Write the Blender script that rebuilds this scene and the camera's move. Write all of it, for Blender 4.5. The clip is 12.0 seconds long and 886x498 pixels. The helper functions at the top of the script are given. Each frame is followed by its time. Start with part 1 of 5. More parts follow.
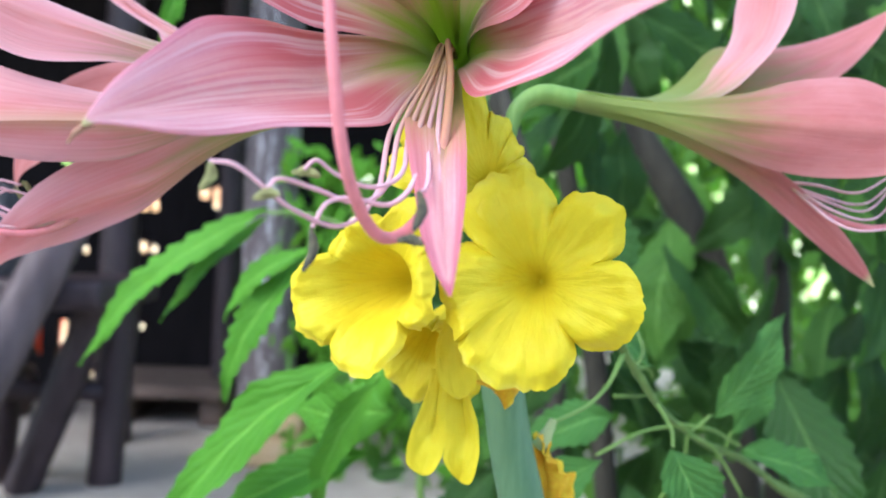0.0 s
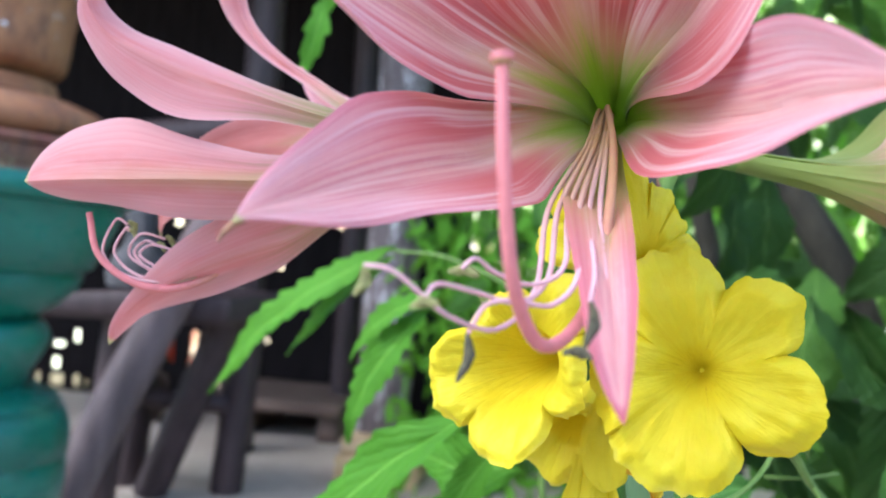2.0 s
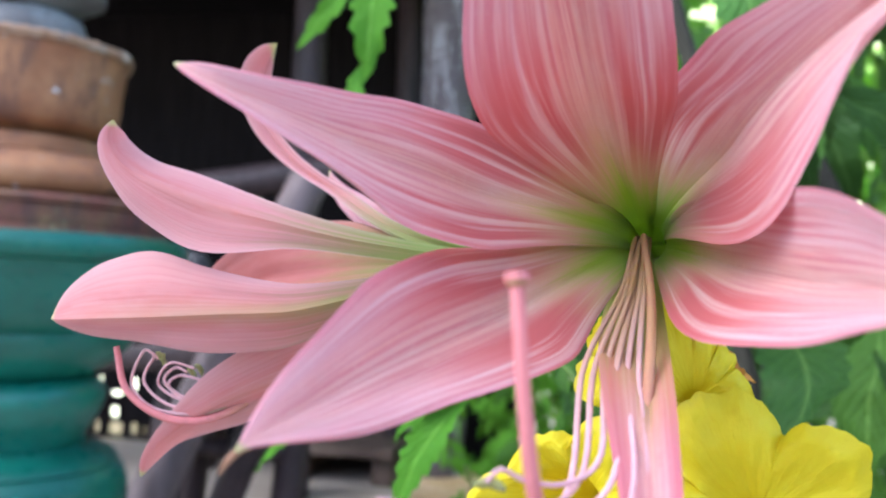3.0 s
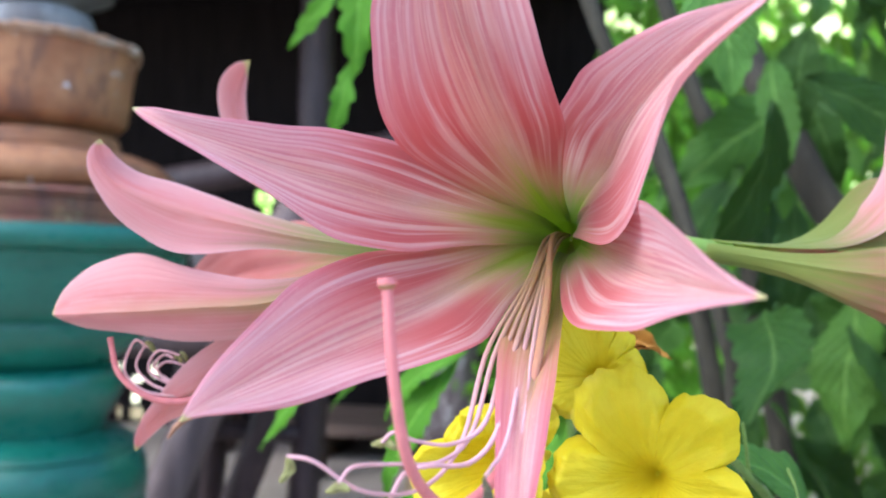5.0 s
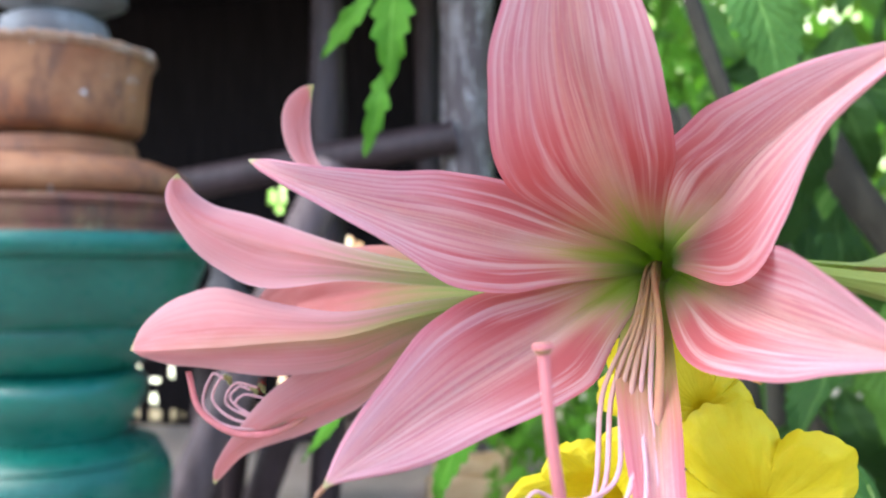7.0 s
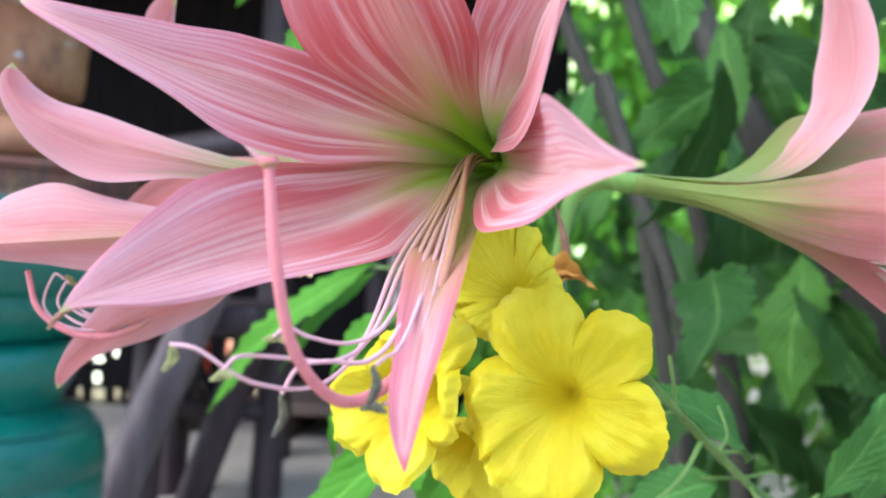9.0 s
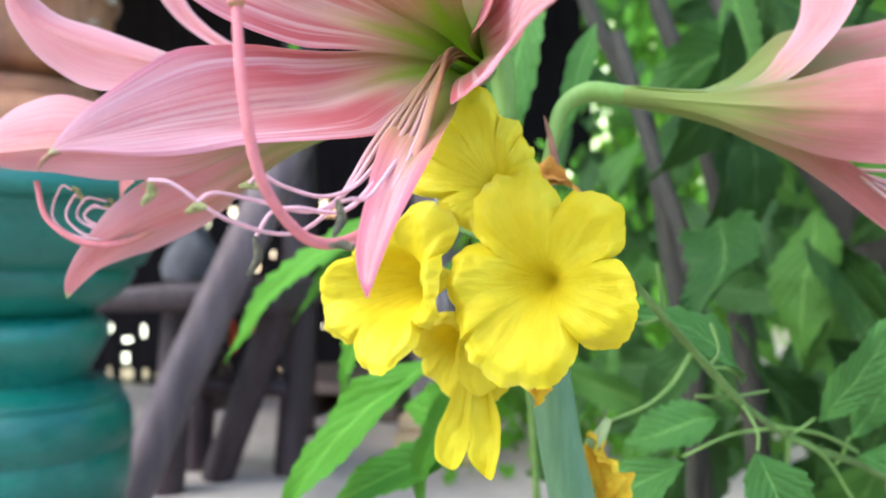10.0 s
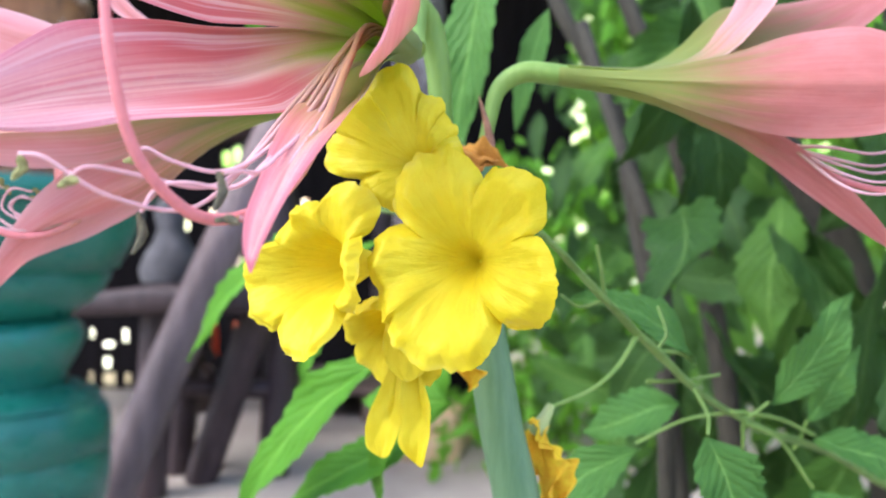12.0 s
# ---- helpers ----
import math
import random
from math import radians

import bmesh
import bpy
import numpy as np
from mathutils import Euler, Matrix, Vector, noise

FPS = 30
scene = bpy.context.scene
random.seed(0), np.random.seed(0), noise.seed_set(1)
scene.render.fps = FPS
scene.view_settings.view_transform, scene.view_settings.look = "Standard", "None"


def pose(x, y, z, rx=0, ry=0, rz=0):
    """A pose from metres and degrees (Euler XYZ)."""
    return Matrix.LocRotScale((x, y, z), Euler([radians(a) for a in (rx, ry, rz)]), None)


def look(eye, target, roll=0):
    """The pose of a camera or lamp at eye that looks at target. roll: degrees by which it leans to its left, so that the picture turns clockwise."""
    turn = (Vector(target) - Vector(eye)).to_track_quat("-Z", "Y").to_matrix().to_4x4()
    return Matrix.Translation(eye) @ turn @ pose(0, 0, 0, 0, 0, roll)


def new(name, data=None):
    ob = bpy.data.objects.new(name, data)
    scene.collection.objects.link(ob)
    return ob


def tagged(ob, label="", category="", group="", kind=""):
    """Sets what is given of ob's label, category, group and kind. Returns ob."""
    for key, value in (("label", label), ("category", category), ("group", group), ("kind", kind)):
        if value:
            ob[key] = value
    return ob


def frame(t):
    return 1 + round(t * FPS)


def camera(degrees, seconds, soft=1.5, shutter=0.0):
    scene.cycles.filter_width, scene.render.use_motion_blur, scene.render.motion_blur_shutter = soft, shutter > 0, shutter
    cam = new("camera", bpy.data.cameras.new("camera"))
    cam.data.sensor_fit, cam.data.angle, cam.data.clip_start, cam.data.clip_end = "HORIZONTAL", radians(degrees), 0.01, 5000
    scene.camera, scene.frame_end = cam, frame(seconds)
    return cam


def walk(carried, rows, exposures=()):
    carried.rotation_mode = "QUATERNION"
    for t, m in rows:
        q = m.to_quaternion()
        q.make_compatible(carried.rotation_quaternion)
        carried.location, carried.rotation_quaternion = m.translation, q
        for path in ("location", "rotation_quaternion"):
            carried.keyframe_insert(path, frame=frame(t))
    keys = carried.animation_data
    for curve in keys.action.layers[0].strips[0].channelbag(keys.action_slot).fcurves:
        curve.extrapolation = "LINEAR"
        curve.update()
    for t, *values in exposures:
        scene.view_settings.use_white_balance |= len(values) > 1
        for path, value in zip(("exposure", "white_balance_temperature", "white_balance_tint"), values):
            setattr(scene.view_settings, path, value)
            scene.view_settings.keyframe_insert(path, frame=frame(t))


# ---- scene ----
cam = camera(55.0, 12.0, 1.9)
PATH = [
    (0.0, (0.0029, -0.0058, 0.8040), (0.0042, 0.9942, 0.8000), 2.04),
    (0.5, (0.0024, -0.0100, 0.8045), (-0.0071, 0.9900, 0.8140), 2.15),
    (1.0, (0.0015, -0.0122, 0.8080), (-0.0283, 0.9872, 0.8258), 2.52),
    (1.5, (-0.0088, -0.0092, 0.8105), (-0.0731, 0.9886, 0.8280), 3.02),
    (2.0, (-0.0056, 0.0073, 0.8166), (-0.1440, 0.9976, 0.8320), 4.10),
    (2.5, (-0.0094, 0.0174, 0.8367), (-0.2040, 0.9979, 0.8659), 2.27),
    (3.0, (-0.0039, 0.0167, 0.8419), (-0.2002, 0.9959, 0.8928), 1.99),
    (5.0, (0.0216, -0.0088, 0.8456), (-0.1925, 0.9676, 0.8740), 0.86),
    (5.5, (0.0074, -0.0096, 0.8451), (-0.2177, 0.9643, 0.8736), 0.78),
    (6.0, (-0.0002, -0.0088, 0.8444), (-0.2293, 0.9643, 0.8684), 0.33),
    (6.5, (-0.0062, -0.0057, 0.8570), (-0.2400, 0.9663, 0.8821), -0.63),
    (7.0, (-0.0008, -0.0104, 0.8563), (-0.2254, 0.9638, 0.8769), -0.40),
    (9.0, (0.0336, -0.0032, 0.8302), (-0.1429, 0.9811, 0.8378), 0.87),
    (9.5, (0.0326, -0.0108, 0.8215), (-0.1587, 0.9708, 0.8231), 1.54),
    (10.0, (0.0460, -0.0088, 0.8058), (-0.1592, 0.9699, 0.7957), 0.63),
    (10.5, (0.0707, -0.0014, 0.8105), (-0.1546, 0.9728, 0.7963), -1.44),
    (11.0, (0.0651, -0.0048, 0.7940), (-0.1522, 0.9710, 0.7686), -0.66),
    (11.5, (0.0627, 0.0019, 0.7955), (-0.1301, 0.9829, 0.7744), -0.24),
    (12.0, (0.0604, -0.0000, 0.8012), (-0.1277, 0.9821, 0.7899), -0.37),
]
walk(cam, [(t, look(eye, target, roll)) for t, eye, target, roll in PATH], [(0.0, 1.74, 5900, 7), (3.0, 1.64, 6050, 9), (7.0, 1.72, 6250, 10), (9.0, 1.77, 5950, 6), (11.0, 1.93, 6350, 11), (12.0, 1.93, 6350, 14)])
cam.data.dof.use_dof = True
cam.data.dof.focus_distance = 0.195
cam.data.dof.aperture_fstop = 16.0

# ---- light ----
world = bpy.data.worlds.new("sky")
scene.world = world
world.use_nodes = True
sky = world.node_tree.nodes.new("ShaderNodeTexSky")
sky.sky_type = "NISHITA"
sky.sun_disc = False
sky.sun_elevation = radians(55)
sky.sun_rotation = radians(200)
background = world.node_tree.nodes["Background"]
background.inputs["Strength"].default_value = 0.17
world.node_tree.links.new(sky.outputs["Color"], background.inputs["Color"])
sun_lamp = bpy.data.lights.new("sun", "SUN")
sun_lamp.energy = 1.25
sun_lamp.angle = radians(40)
sun_lamp.color = (1.0, 0.96, 0.9)
sun = new("sun", sun_lamp)
sun.matrix_world = look((-4.0, -2.6, 4.4), (0, 0, 0))


# ---- materials ----
class Nodes:
    """A small writer of node materials."""

    def __init__(self, name, roughness=0.6, metallic=0.0, specular=0.5):
        self.material = bpy.data.materials.new(name)
        self.material.use_nodes = True
        self.tree = self.material.node_tree
        self.shader = self.tree.nodes["Principled BSDF"]
        self.output = self.tree.nodes["Material Output"]
        self.put("Roughness", roughness)
        self.put("Metallic", metallic)
        self.put("Specular IOR Level", specular)

    def node(self, kind, **values):
        n = self.tree.nodes.new(kind)
        for key, value in values.items():
            if key in n.inputs:
                self.wire(value, n.inputs[key])
        return n

    def wire(self, value, socket):
        if isinstance(value, bpy.types.NodeSocket):
            self.tree.links.new(value, socket)
        else:
            socket.default_value = value

    def put(self, key, value):
        self.wire(value, self.shader.inputs[key])

    def math(self, op, a, b=0.0, c=0.0):
        n = self.tree.nodes.new("ShaderNodeMath")
        n.operation = op
        for value, socket in zip((a, b, c), n.inputs):
            self.wire(value, socket)
        return n.outputs[0]

    def mix(self, factor, a, b):
        n = self.tree.nodes.new("ShaderNodeMix")
        n.data_type = "RGBA"
        self.wire(factor, n.inputs["Factor"])
        for value, key in ((a, 6), (b, 7)):
            self.wire(value if isinstance(value, bpy.types.NodeSocket) else (*value[:3], 1), n.inputs[key])
        return n.outputs[2]

    def ramp(self, factor, stops):
        n = self.tree.nodes.new("ShaderNodeValToRGB")
        while len(n.color_ramp.elements) < len(stops):
            n.color_ramp.elements.new(0.5)
        for e, (at, colour) in zip(n.color_ramp.elements, stops):
            e.position = at
            e.color = (*colour, 1) if isinstance(colour, tuple) else (colour, colour, colour, 1)
        self.wire(factor, n.inputs[0])
        return n.outputs[0]

    def smooth(self, x, lo, hi):
        n = self.tree.nodes.new("ShaderNodeMapRange")
        n.interpolation_type = "SMOOTHSTEP"
        self.wire(x, n.inputs["Value"])
        n.inputs["From Min"].default_value, n.inputs["From Max"].default_value = lo, hi
        return n.outputs["Result"]

    def coords(self, kind="Object"):
        return self.tree.nodes.new("ShaderNodeTexCoord").outputs[kind]

    def uv(self):
        s = self.node("ShaderNodeSeparateXYZ", Vector=self.coords("UV"))
        return s.outputs[0], s.outputs[1]

    def vector(self, x, y, z=0.0):
        n = self.tree.nodes.new("ShaderNodeCombineXYZ")
        for value, socket in zip((x, y, z), n.inputs):
            self.wire(value, socket)
        return n.outputs[0]

    def noise(self, vector, scale, detail=4.0, rough=0.55):
        return self.node("ShaderNodeTexNoise", Vector=vector, Scale=scale, Detail=detail, Roughness=rough).outputs["Fac"]

    def bump(self, height, strength, distance):
        n = self.node("ShaderNodeBump", Height=height, Strength=strength, Distance=distance)
        self.put("Normal", n.outputs[0])
        return n.outputs[0]

    def chance(self):
        return self.tree.nodes.new("ShaderNodeObjectInfo").outputs["Random"]

    def translucent(self, colour, amount, normal=None):
        t = self.node("ShaderNodeBsdfTranslucent", Color=colour)
        if normal is not None:
            self.wire(normal, t.inputs["Normal"])
        m = self.node("ShaderNodeMixShader", Fac=amount)
        self.tree.links.new(self.shader.outputs[0], m.inputs[1])
        self.tree.links.new(t.outputs[0], m.inputs[2])
        self.tree.links.new(m.outputs[0], self.output.inputs["Surface"])


def petal_material(name, outer=False, spread=1.0, rosy=False, ribbed=1.0, coral=0.0, green=0.0):
    """Pink petal: green heart, salmon middle, pale streaks along the length, deep pink rim."""
    n = Nodes(name, 0.58, 0, 0.2)
    u, v = n.uv()
    c = n.math("ABSOLUTE", n.math("SUBTRACT", u, 0.5))
    chance = n.math("MULTIPLY", n.chance(), 37.0)
    warp = n.math("MULTIPLY", n.math("SUBTRACT", n.noise(n.vector(n.math("MULTIPLY", u, 3.0), n.math("MULTIPLY", v, 2.5), chance), 1.0, 2), 0.5), 0.035)
    across = n.math("ADD", u, warp)
    fine = n.noise(n.vector(n.math("MULTIPLY", across, 44.0), n.math("MULTIPLY", v, 3.0), chance), 1.0, 3, 0.6)
    broad = n.noise(n.vector(n.math("MULTIPLY", across, 13.0), n.math("MULTIPLY", v, 1.6), chance), 1.0, 3, 0.6)
    mottle = n.noise(n.vector(n.math("MULTIPLY", u, 7.0), n.math("MULTIPLY", v, 9.0), chance), 1.0, 4, 0.6)
    streak = n.smooth(n.math("ADD", n.math("MULTIPLY", fine, 0.6), n.math("MULTIPLY", broad, 0.55)), 0.42, 0.72)
    if outer:
        body = n.mix(n.math("MULTIPLY", streak, 0.5), (0.70, 0.30, 0.30), (0.76, 0.42, 0.42))
        body = n.mix(n.math("MULTIPLY", n.smooth(mottle, 0.4, 0.75), 0.5), body, (0.68, 0.22, 0.21))
        body = n.mix(n.math("MULTIPLY", n.smooth(c, 0.12, 0.38), 0.8), body, (0.75, 0.40, 0.40))
        comb = n.smooth(n.math("SINE", n.math("ADD", n.math("MULTIPLY", across, 110.0), n.math("MULTIPLY", fine, 5.0))), 0.2, 0.95)
        body = n.mix(n.math("MULTIPLY", comb, 0.16), body, (0.60, 0.17, 0.17))
        rib = n.math("MULTIPLY", n.smooth(n.math("ADD", c, n.math("MULTIPLY", v, 0.14)), 0.30, 0.02), n.smooth(v, 1.05, 0.25))
        body = n.mix(n.math("MULTIPLY", rib, 0.72 * ribbed), body, (0.54, 0.42, 0.21))
        # coral tint; its dark tones also carry shade and red inner light
        body = n.mix(coral, body, n.mix(n.smooth(mottle, 0.35, 0.7), (0.50, 0.15, 0.13), (0.56, 0.21, 0.19)))
        rim = n.smooth(c, 0.36, 0.5)
        body = n.mix(n.math("MULTIPLY", rim, 0.5 * (1 - coral)), body, (0.78, 0.51, 0.53))
        heart = n.smooth(n.math("ADD", v, n.math("MULTIPLY", n.math("SUBTRACT", broad, 0.5), 0.3)), 0.46 + green, 0.15 + green / 2)
        colour = n.mix(heart, body, (0.25, 0.31, 0.075))
    else:
        salmon = n.mix(n.smooth(mottle, 0.35, 0.75), (0.80, 0.44, 0.40), (0.83, 0.55, 0.51))
        margin = n.mix(n.smooth(broad, 0.35, 0.65), (0.79, 0.46, 0.50), (0.82, 0.60, 0.64))
        if rosy:
            margin = n.mix(n.smooth(broad, 0.35, 0.65), (0.70, 0.25, 0.30), (0.78, 0.40, 0.43))
        side = n.math("MULTIPLY", n.smooth(n.math("ADD", c, n.math("MULTIPLY", n.math("SUBTRACT", broad, 0.5), 0.25)), 0.06, 0.34), n.smooth(v, 0.15, 0.5))
        body = n.mix(n.math("MULTIPLY", side, 0.9), salmon, margin)
        pale = n.mix(n.smooth(v, 0.15, 0.6), (0.85, 0.56, 0.48), (0.85, 0.64, 0.66))
        body = n.mix(n.math("MULTIPLY", streak, n.math("ADD", 0.10, n.math("MULTIPLY", n.smooth(v, 0.2, 0.6), 0.38))), body, pale)
        comb = n.math("SINE", n.math("ADD", n.math("MULTIPLY", across, 104.0), n.math("MULTIPLY", fine, 3.4)))
        comb = n.math("MULTIPLY", n.smooth(comb, -0.2, 1.0), n.math("MULTIPLY", n.smooth(v, 0.22, 0.52), n.smooth(broad, 0.30, 0.56)))
        body = n.mix(n.math("MULTIPLY", comb, 0.50), body, (0.66, 0.20, 0.24))
        thread = n.noise(n.vector(n.math("MULTIPLY", across, 24.0), n.math("MULTIPLY", v, 1.3), n.math("ADD", chance, 5.0)), 1.0, 2, 0.5)
        vein = n.math("MULTIPLY", n.smooth(n.math("ABSOLUTE", n.math("SUBTRACT", thread, 0.5)), 0.065, 0.015), n.smooth(v, 0.2, 0.45))
        body = n.mix(n.math("MULTIPLY", vein, 0.42), body, (0.64, 0.18, 0.25))
        grit = n.noise(n.coords(), 900.0, 3, 0.7)
        body = n.mix(n.math("MULTIPLY", n.smooth(grit, 0.52, 0.75), 0.30), body, (0.84, 0.64, 0.62))
        rim = n.smooth(c, 0.43, 0.5)
        body = n.mix(n.math("MULTIPLY", rim, 0.45), body, (0.72, 0.24, 0.32))
        if rosy:
            body = n.mix(n.math("MULTIPLY", n.smooth(c, 0.26, 0.40), 0.75), body, (0.62, 0.19, 0.24))
        red = n.math("MULTIPLY", n.smooth(v, 0.64, 0.34), n.smooth(v, 0.12, 0.28))
        body = n.mix(n.math("MULTIPLY", n.math("MULTIPLY", red, n.smooth(c, 0.05, 0.2)), n.math("MULTIPLY", n.smooth(broad, 0.64, 0.44), 0.95)), body, (0.66, 0.16, 0.17))
        reach = n.math("SUBTRACT", n.math("MULTIPLY", v, spread), n.math("MULTIPLY", n.smooth(c, 0.24, 0.0), 0.05))
        reach = n.math("ADD", reach, n.math("MULTIPLY", n.math("SUBTRACT", n.math("ADD", n.math("MULTIPLY", fine, 0.5), n.math("MULTIPLY", mottle, 0.5)), 0.5), 0.16))
        body = n.mix(n.math("MULTIPLY", n.smooth(reach, 0.30, 0.14), 0.9), body, (0.60, 0.38, 0.20) if rosy else (0.72, 0.50, 0.26))
        colour = n.mix(n.smooth(reach, 0.215, 0.10), body, (0.36, 0.37, 0.07) if rosy else (0.44, 0.60, 0.06))
    speck = n.smooth(n.noise(n.coords(), 330.0, 2, 0.5), 0.80, 0.83)
    colour = n.mix(n.math("MULTIPLY", speck, 0.8), colour, (0.10, 0.05, 0.03))
    tip = n.smooth(v, 0.955, 0.985)
    colour = n.mix(tip, colour, (0.60, 0.17, 0.22) if rosy else (0.62, 0.58, 0.30))
    n.put("Base Color", colour)
    rise = n.math("ADD", n.math("MULTIPLY", fine, 0.7), n.math("MULTIPLY", mottle, 0.5))
    normal = n.bump(rise, 0.22, 0.0012)
    n.put("Sheen Weight", 0.15)
    n.translucent(colour, 0.46, normal)
    return n.material


def yellow_material(name, plain_throat=False):
    n = Nodes(name, 0.5, 0, 0.3)
    u, v = n.uv()
    chance = n.math("MULTIPLY", n.chance(), 53.0)
    vein = n.noise(n.vector(n.math("MULTIPLY", u, 60.0), n.math("MULTIPLY", v, 3.0), chance), 1.0, 3, 0.65)
    blotch = n.noise(n.coords(), 90.0, 5, 0.6)
    colour = n.mix(n.smooth(blotch, 0.35, 0.7), (0.81, 0.67, 0.016), (0.86, 0.75, 0.040))
    colour = n.mix(n.math("MULTIPLY", n.smooth(vein, 0.52, 0.34), 0.18), colour, (0.78, 0.58, 0.010))
    colour = n.mix(n.math("MULTIPLY", n.smooth(v, 0.72, 0.42), 0.1 if plain_throat else 0.28), colour, (0.87, 0.66, 0.008))
    colour = n.mix(n.math("MULTIPLY", n.smooth(v, 0.54, 0.38), 0.0 if plain_throat else 0.08), colour, (0.84, 0.60, 0.006))
    hair = n.noise(n.vector(n.math("MULTIPLY", u, 150.0), n.math("MULTIPLY", v, 4.0), chance), 1.0, 2, 0.5)
    lines = 0.0 if plain_throat else n.math("MULTIPLY", n.smooth(hair, 0.62, 0.70), n.math("MULTIPLY", n.smooth(v, 0.25, 0.40), n.smooth(v, 0.62, 0.50)))
    colour = n.mix(n.math("MULTIPLY", lines, 0.42), colour, (0.46, 0.22, 0.01))
    colour = n.mix(n.math("MULTIPLY", n.math("MULTIPLY", n.smooth(v, 0.95, 1.0), n.smooth(blotch, 0.52, 0.64)), 0.4), colour, (0.62, 0.50, 0.12))
    n.put("Base Color", colour)
    crease = n.noise(n.vector(n.math("MULTIPLY", u, 26.0), n.math("MULTIPLY", v, 5.0), chance), 1.0, 4, 0.6)
    normal = n.bump(n.math("ADD", vein, n.math("ADD", n.math("MULTIPLY", crease, 1.2), n.math("MULTIPLY", blotch, 0.6))), 0.4, 0.0012)
    n.translucent(colour, 0.40, normal)
    return n.material


def leaf_material(name, light, dark, translucency=0.3, pale_rib=0.7, quilted=1.0):
    """u runs across a leaf, v from its base to its tip."""
    n = Nodes(name, 0.5, 0, 0.16)
    u, v = n.uv()
    c = n.math("ABSOLUTE", n.math("SUBTRACT", u, 0.5))
    chance = n.chance()
    blotch = n.noise(n.coords(), 45.0, 4, 0.6)
    fine = n.noise(n.vector(n.math("MULTIPLY", u, 9.0), n.math("MULTIPLY", v, 22.0), n.math("MULTIPLY", chance, 31.0)), 1.0, 4, 0.65)
    slant = n.math("SUBTRACT", n.math("MULTIPLY", v, 9.0), n.math("ADD", n.math("MULTIPLY", c, 6.0), n.math("MULTIPLY", n.math("SUBTRACT", fine, 0.5), 0.7)))
    vein = n.math("ABSOLUTE", n.math("SUBTRACT", n.math("FRACT", slant), 0.5))
    veinline = n.smooth(vein, 0.09, 0.0)
    rib = n.smooth(c, 0.035, 0.008)
    colour = n.mix(n.math("ADD", n.math("MULTIPLY", blotch, 0.7), n.math("MULTIPLY", n.math("SUBTRACT", chance, 0.3), 0.6)), dark, light)
    colour = n.mix(n.math("MULTIPLY", n.smooth(fine, 0.42, 0.68), 0.35), colour, dark)
    colour = n.mix(n.math("MULTIPLY", veinline, 0.16 * quilted), colour, tuple(min(1, k * 1.7) for k in light))
    colour = n.mix(n.math("MULTIPLY", rib, pale_rib), colour, tuple(0.5 * a + 0.5 * b for a, b in zip((0.32, 0.48, 0.14), tuple(min(1, k * 2.2) for k in light))))
    spot = n.smooth(n.noise(n.coords(), 26.0, 3, 0.7), 0.70, 0.76)
    colour = n.mix(n.math("MULTIPLY", spot, 0.5), colour, (0.24, 0.20, 0.06))
    n.put("Base Color", colour)
    rise = n.math("SUBTRACT", n.math("MULTIPLY", n.smooth(vein, 0.0, 0.4), 1.0), n.math("MULTIPLY", rib, 1.2))
    normal = n.bump(n.math("ADD", n.math("MULTIPLY", rise, 0.7), n.math("MULTIPLY", fine, 1.6)), 0.45, 0.0014 * quilted)
    glow = n.mix(0.5, colour, (0.30, 0.50, 0.03))
    n.translucent(glow, translucency, normal)
    return n.material


def plain(name, colour, other, scale, roughness=0.6, bump=0.3, depth=0.002, stretch=(1, 1, 1), specular=0.4, metallic=0.0, translucency=0.0):
    """A surface of two colours with blotches at one scale, grain at another."""
    n = Nodes(name, roughness, metallic, specular)
    at = n.node("ShaderNodeMapping", Vector=n.coords(), Scale=stretch).outputs[0]
    big = n.noise(at, scale, 4, 0.6)
    small = n.noise(at, scale * 9, 4, 0.65)
    f = n.smooth(n.math("ADD", n.math("MULTIPLY", big, 0.65), n.math("MULTIPLY", small, 0.35)), 0.34, 0.66)
    tone = n.mix(f, colour, other)
    n.put("Base Color", tone)
    n.put("Roughness", n.math("ADD", roughness - 0.1, n.math("MULTIPLY", small, 0.2)))
    normal = n.bump(n.math("ADD", small, n.math("MULTIPLY", big, 0.6)), bump, depth)
    if translucency:
        n.translucent(tone, translucency, normal)
    return n.material


def worn(name, colour, other, chips, amount, scale, roughness=0.5, bump=0.4, stretch=(1, 1, 1), stain=0.0):
    """A painted or fired surface with paler patches where it has come off."""
    n = Nodes(name, roughness)
    at = n.node("ShaderNodeMapping", Vector=n.coords(), Scale=stretch).outputs[0]
    big = n.noise(at, scale, 5, 0.6)
    small = n.noise(at, scale * 8, 5, 0.65)
    tone = n.mix(n.smooth(big, 0.35, 0.65), colour, other)
    tone = n.mix(n.math("MULTIPLY", n.smooth(small, 0.4, 0.7), 0.4), tone, tuple(k * 0.5 for k in colour))
    if stain:
        run = n.node("ShaderNodeMapping", Vector=n.coords(), Scale=(1, 1, 0.35)).outputs[0]
        tone = n.mix(n.math("MULTIPLY", n.smooth(n.noise(run, scale * 2.6, 6, 0.7), 0.46, 0.62), stain), tone, (0.05, 0.028, 0.03))
    patch = n.smooth(n.math("ADD", n.math("MULTIPLY", big, 0.5), n.math("MULTIPLY", small, 0.5)), 1 - amount, 1 - amount + 0.04)
    n.put("Base Color", n.mix(patch, tone, chips))
    n.put("Roughness", n.math("ADD", roughness - 0.12, n.math("MULTIPLY", small, 0.3)))
    n.bump(n.math("ADD", big, small), bump, 0.004)
    return n.material


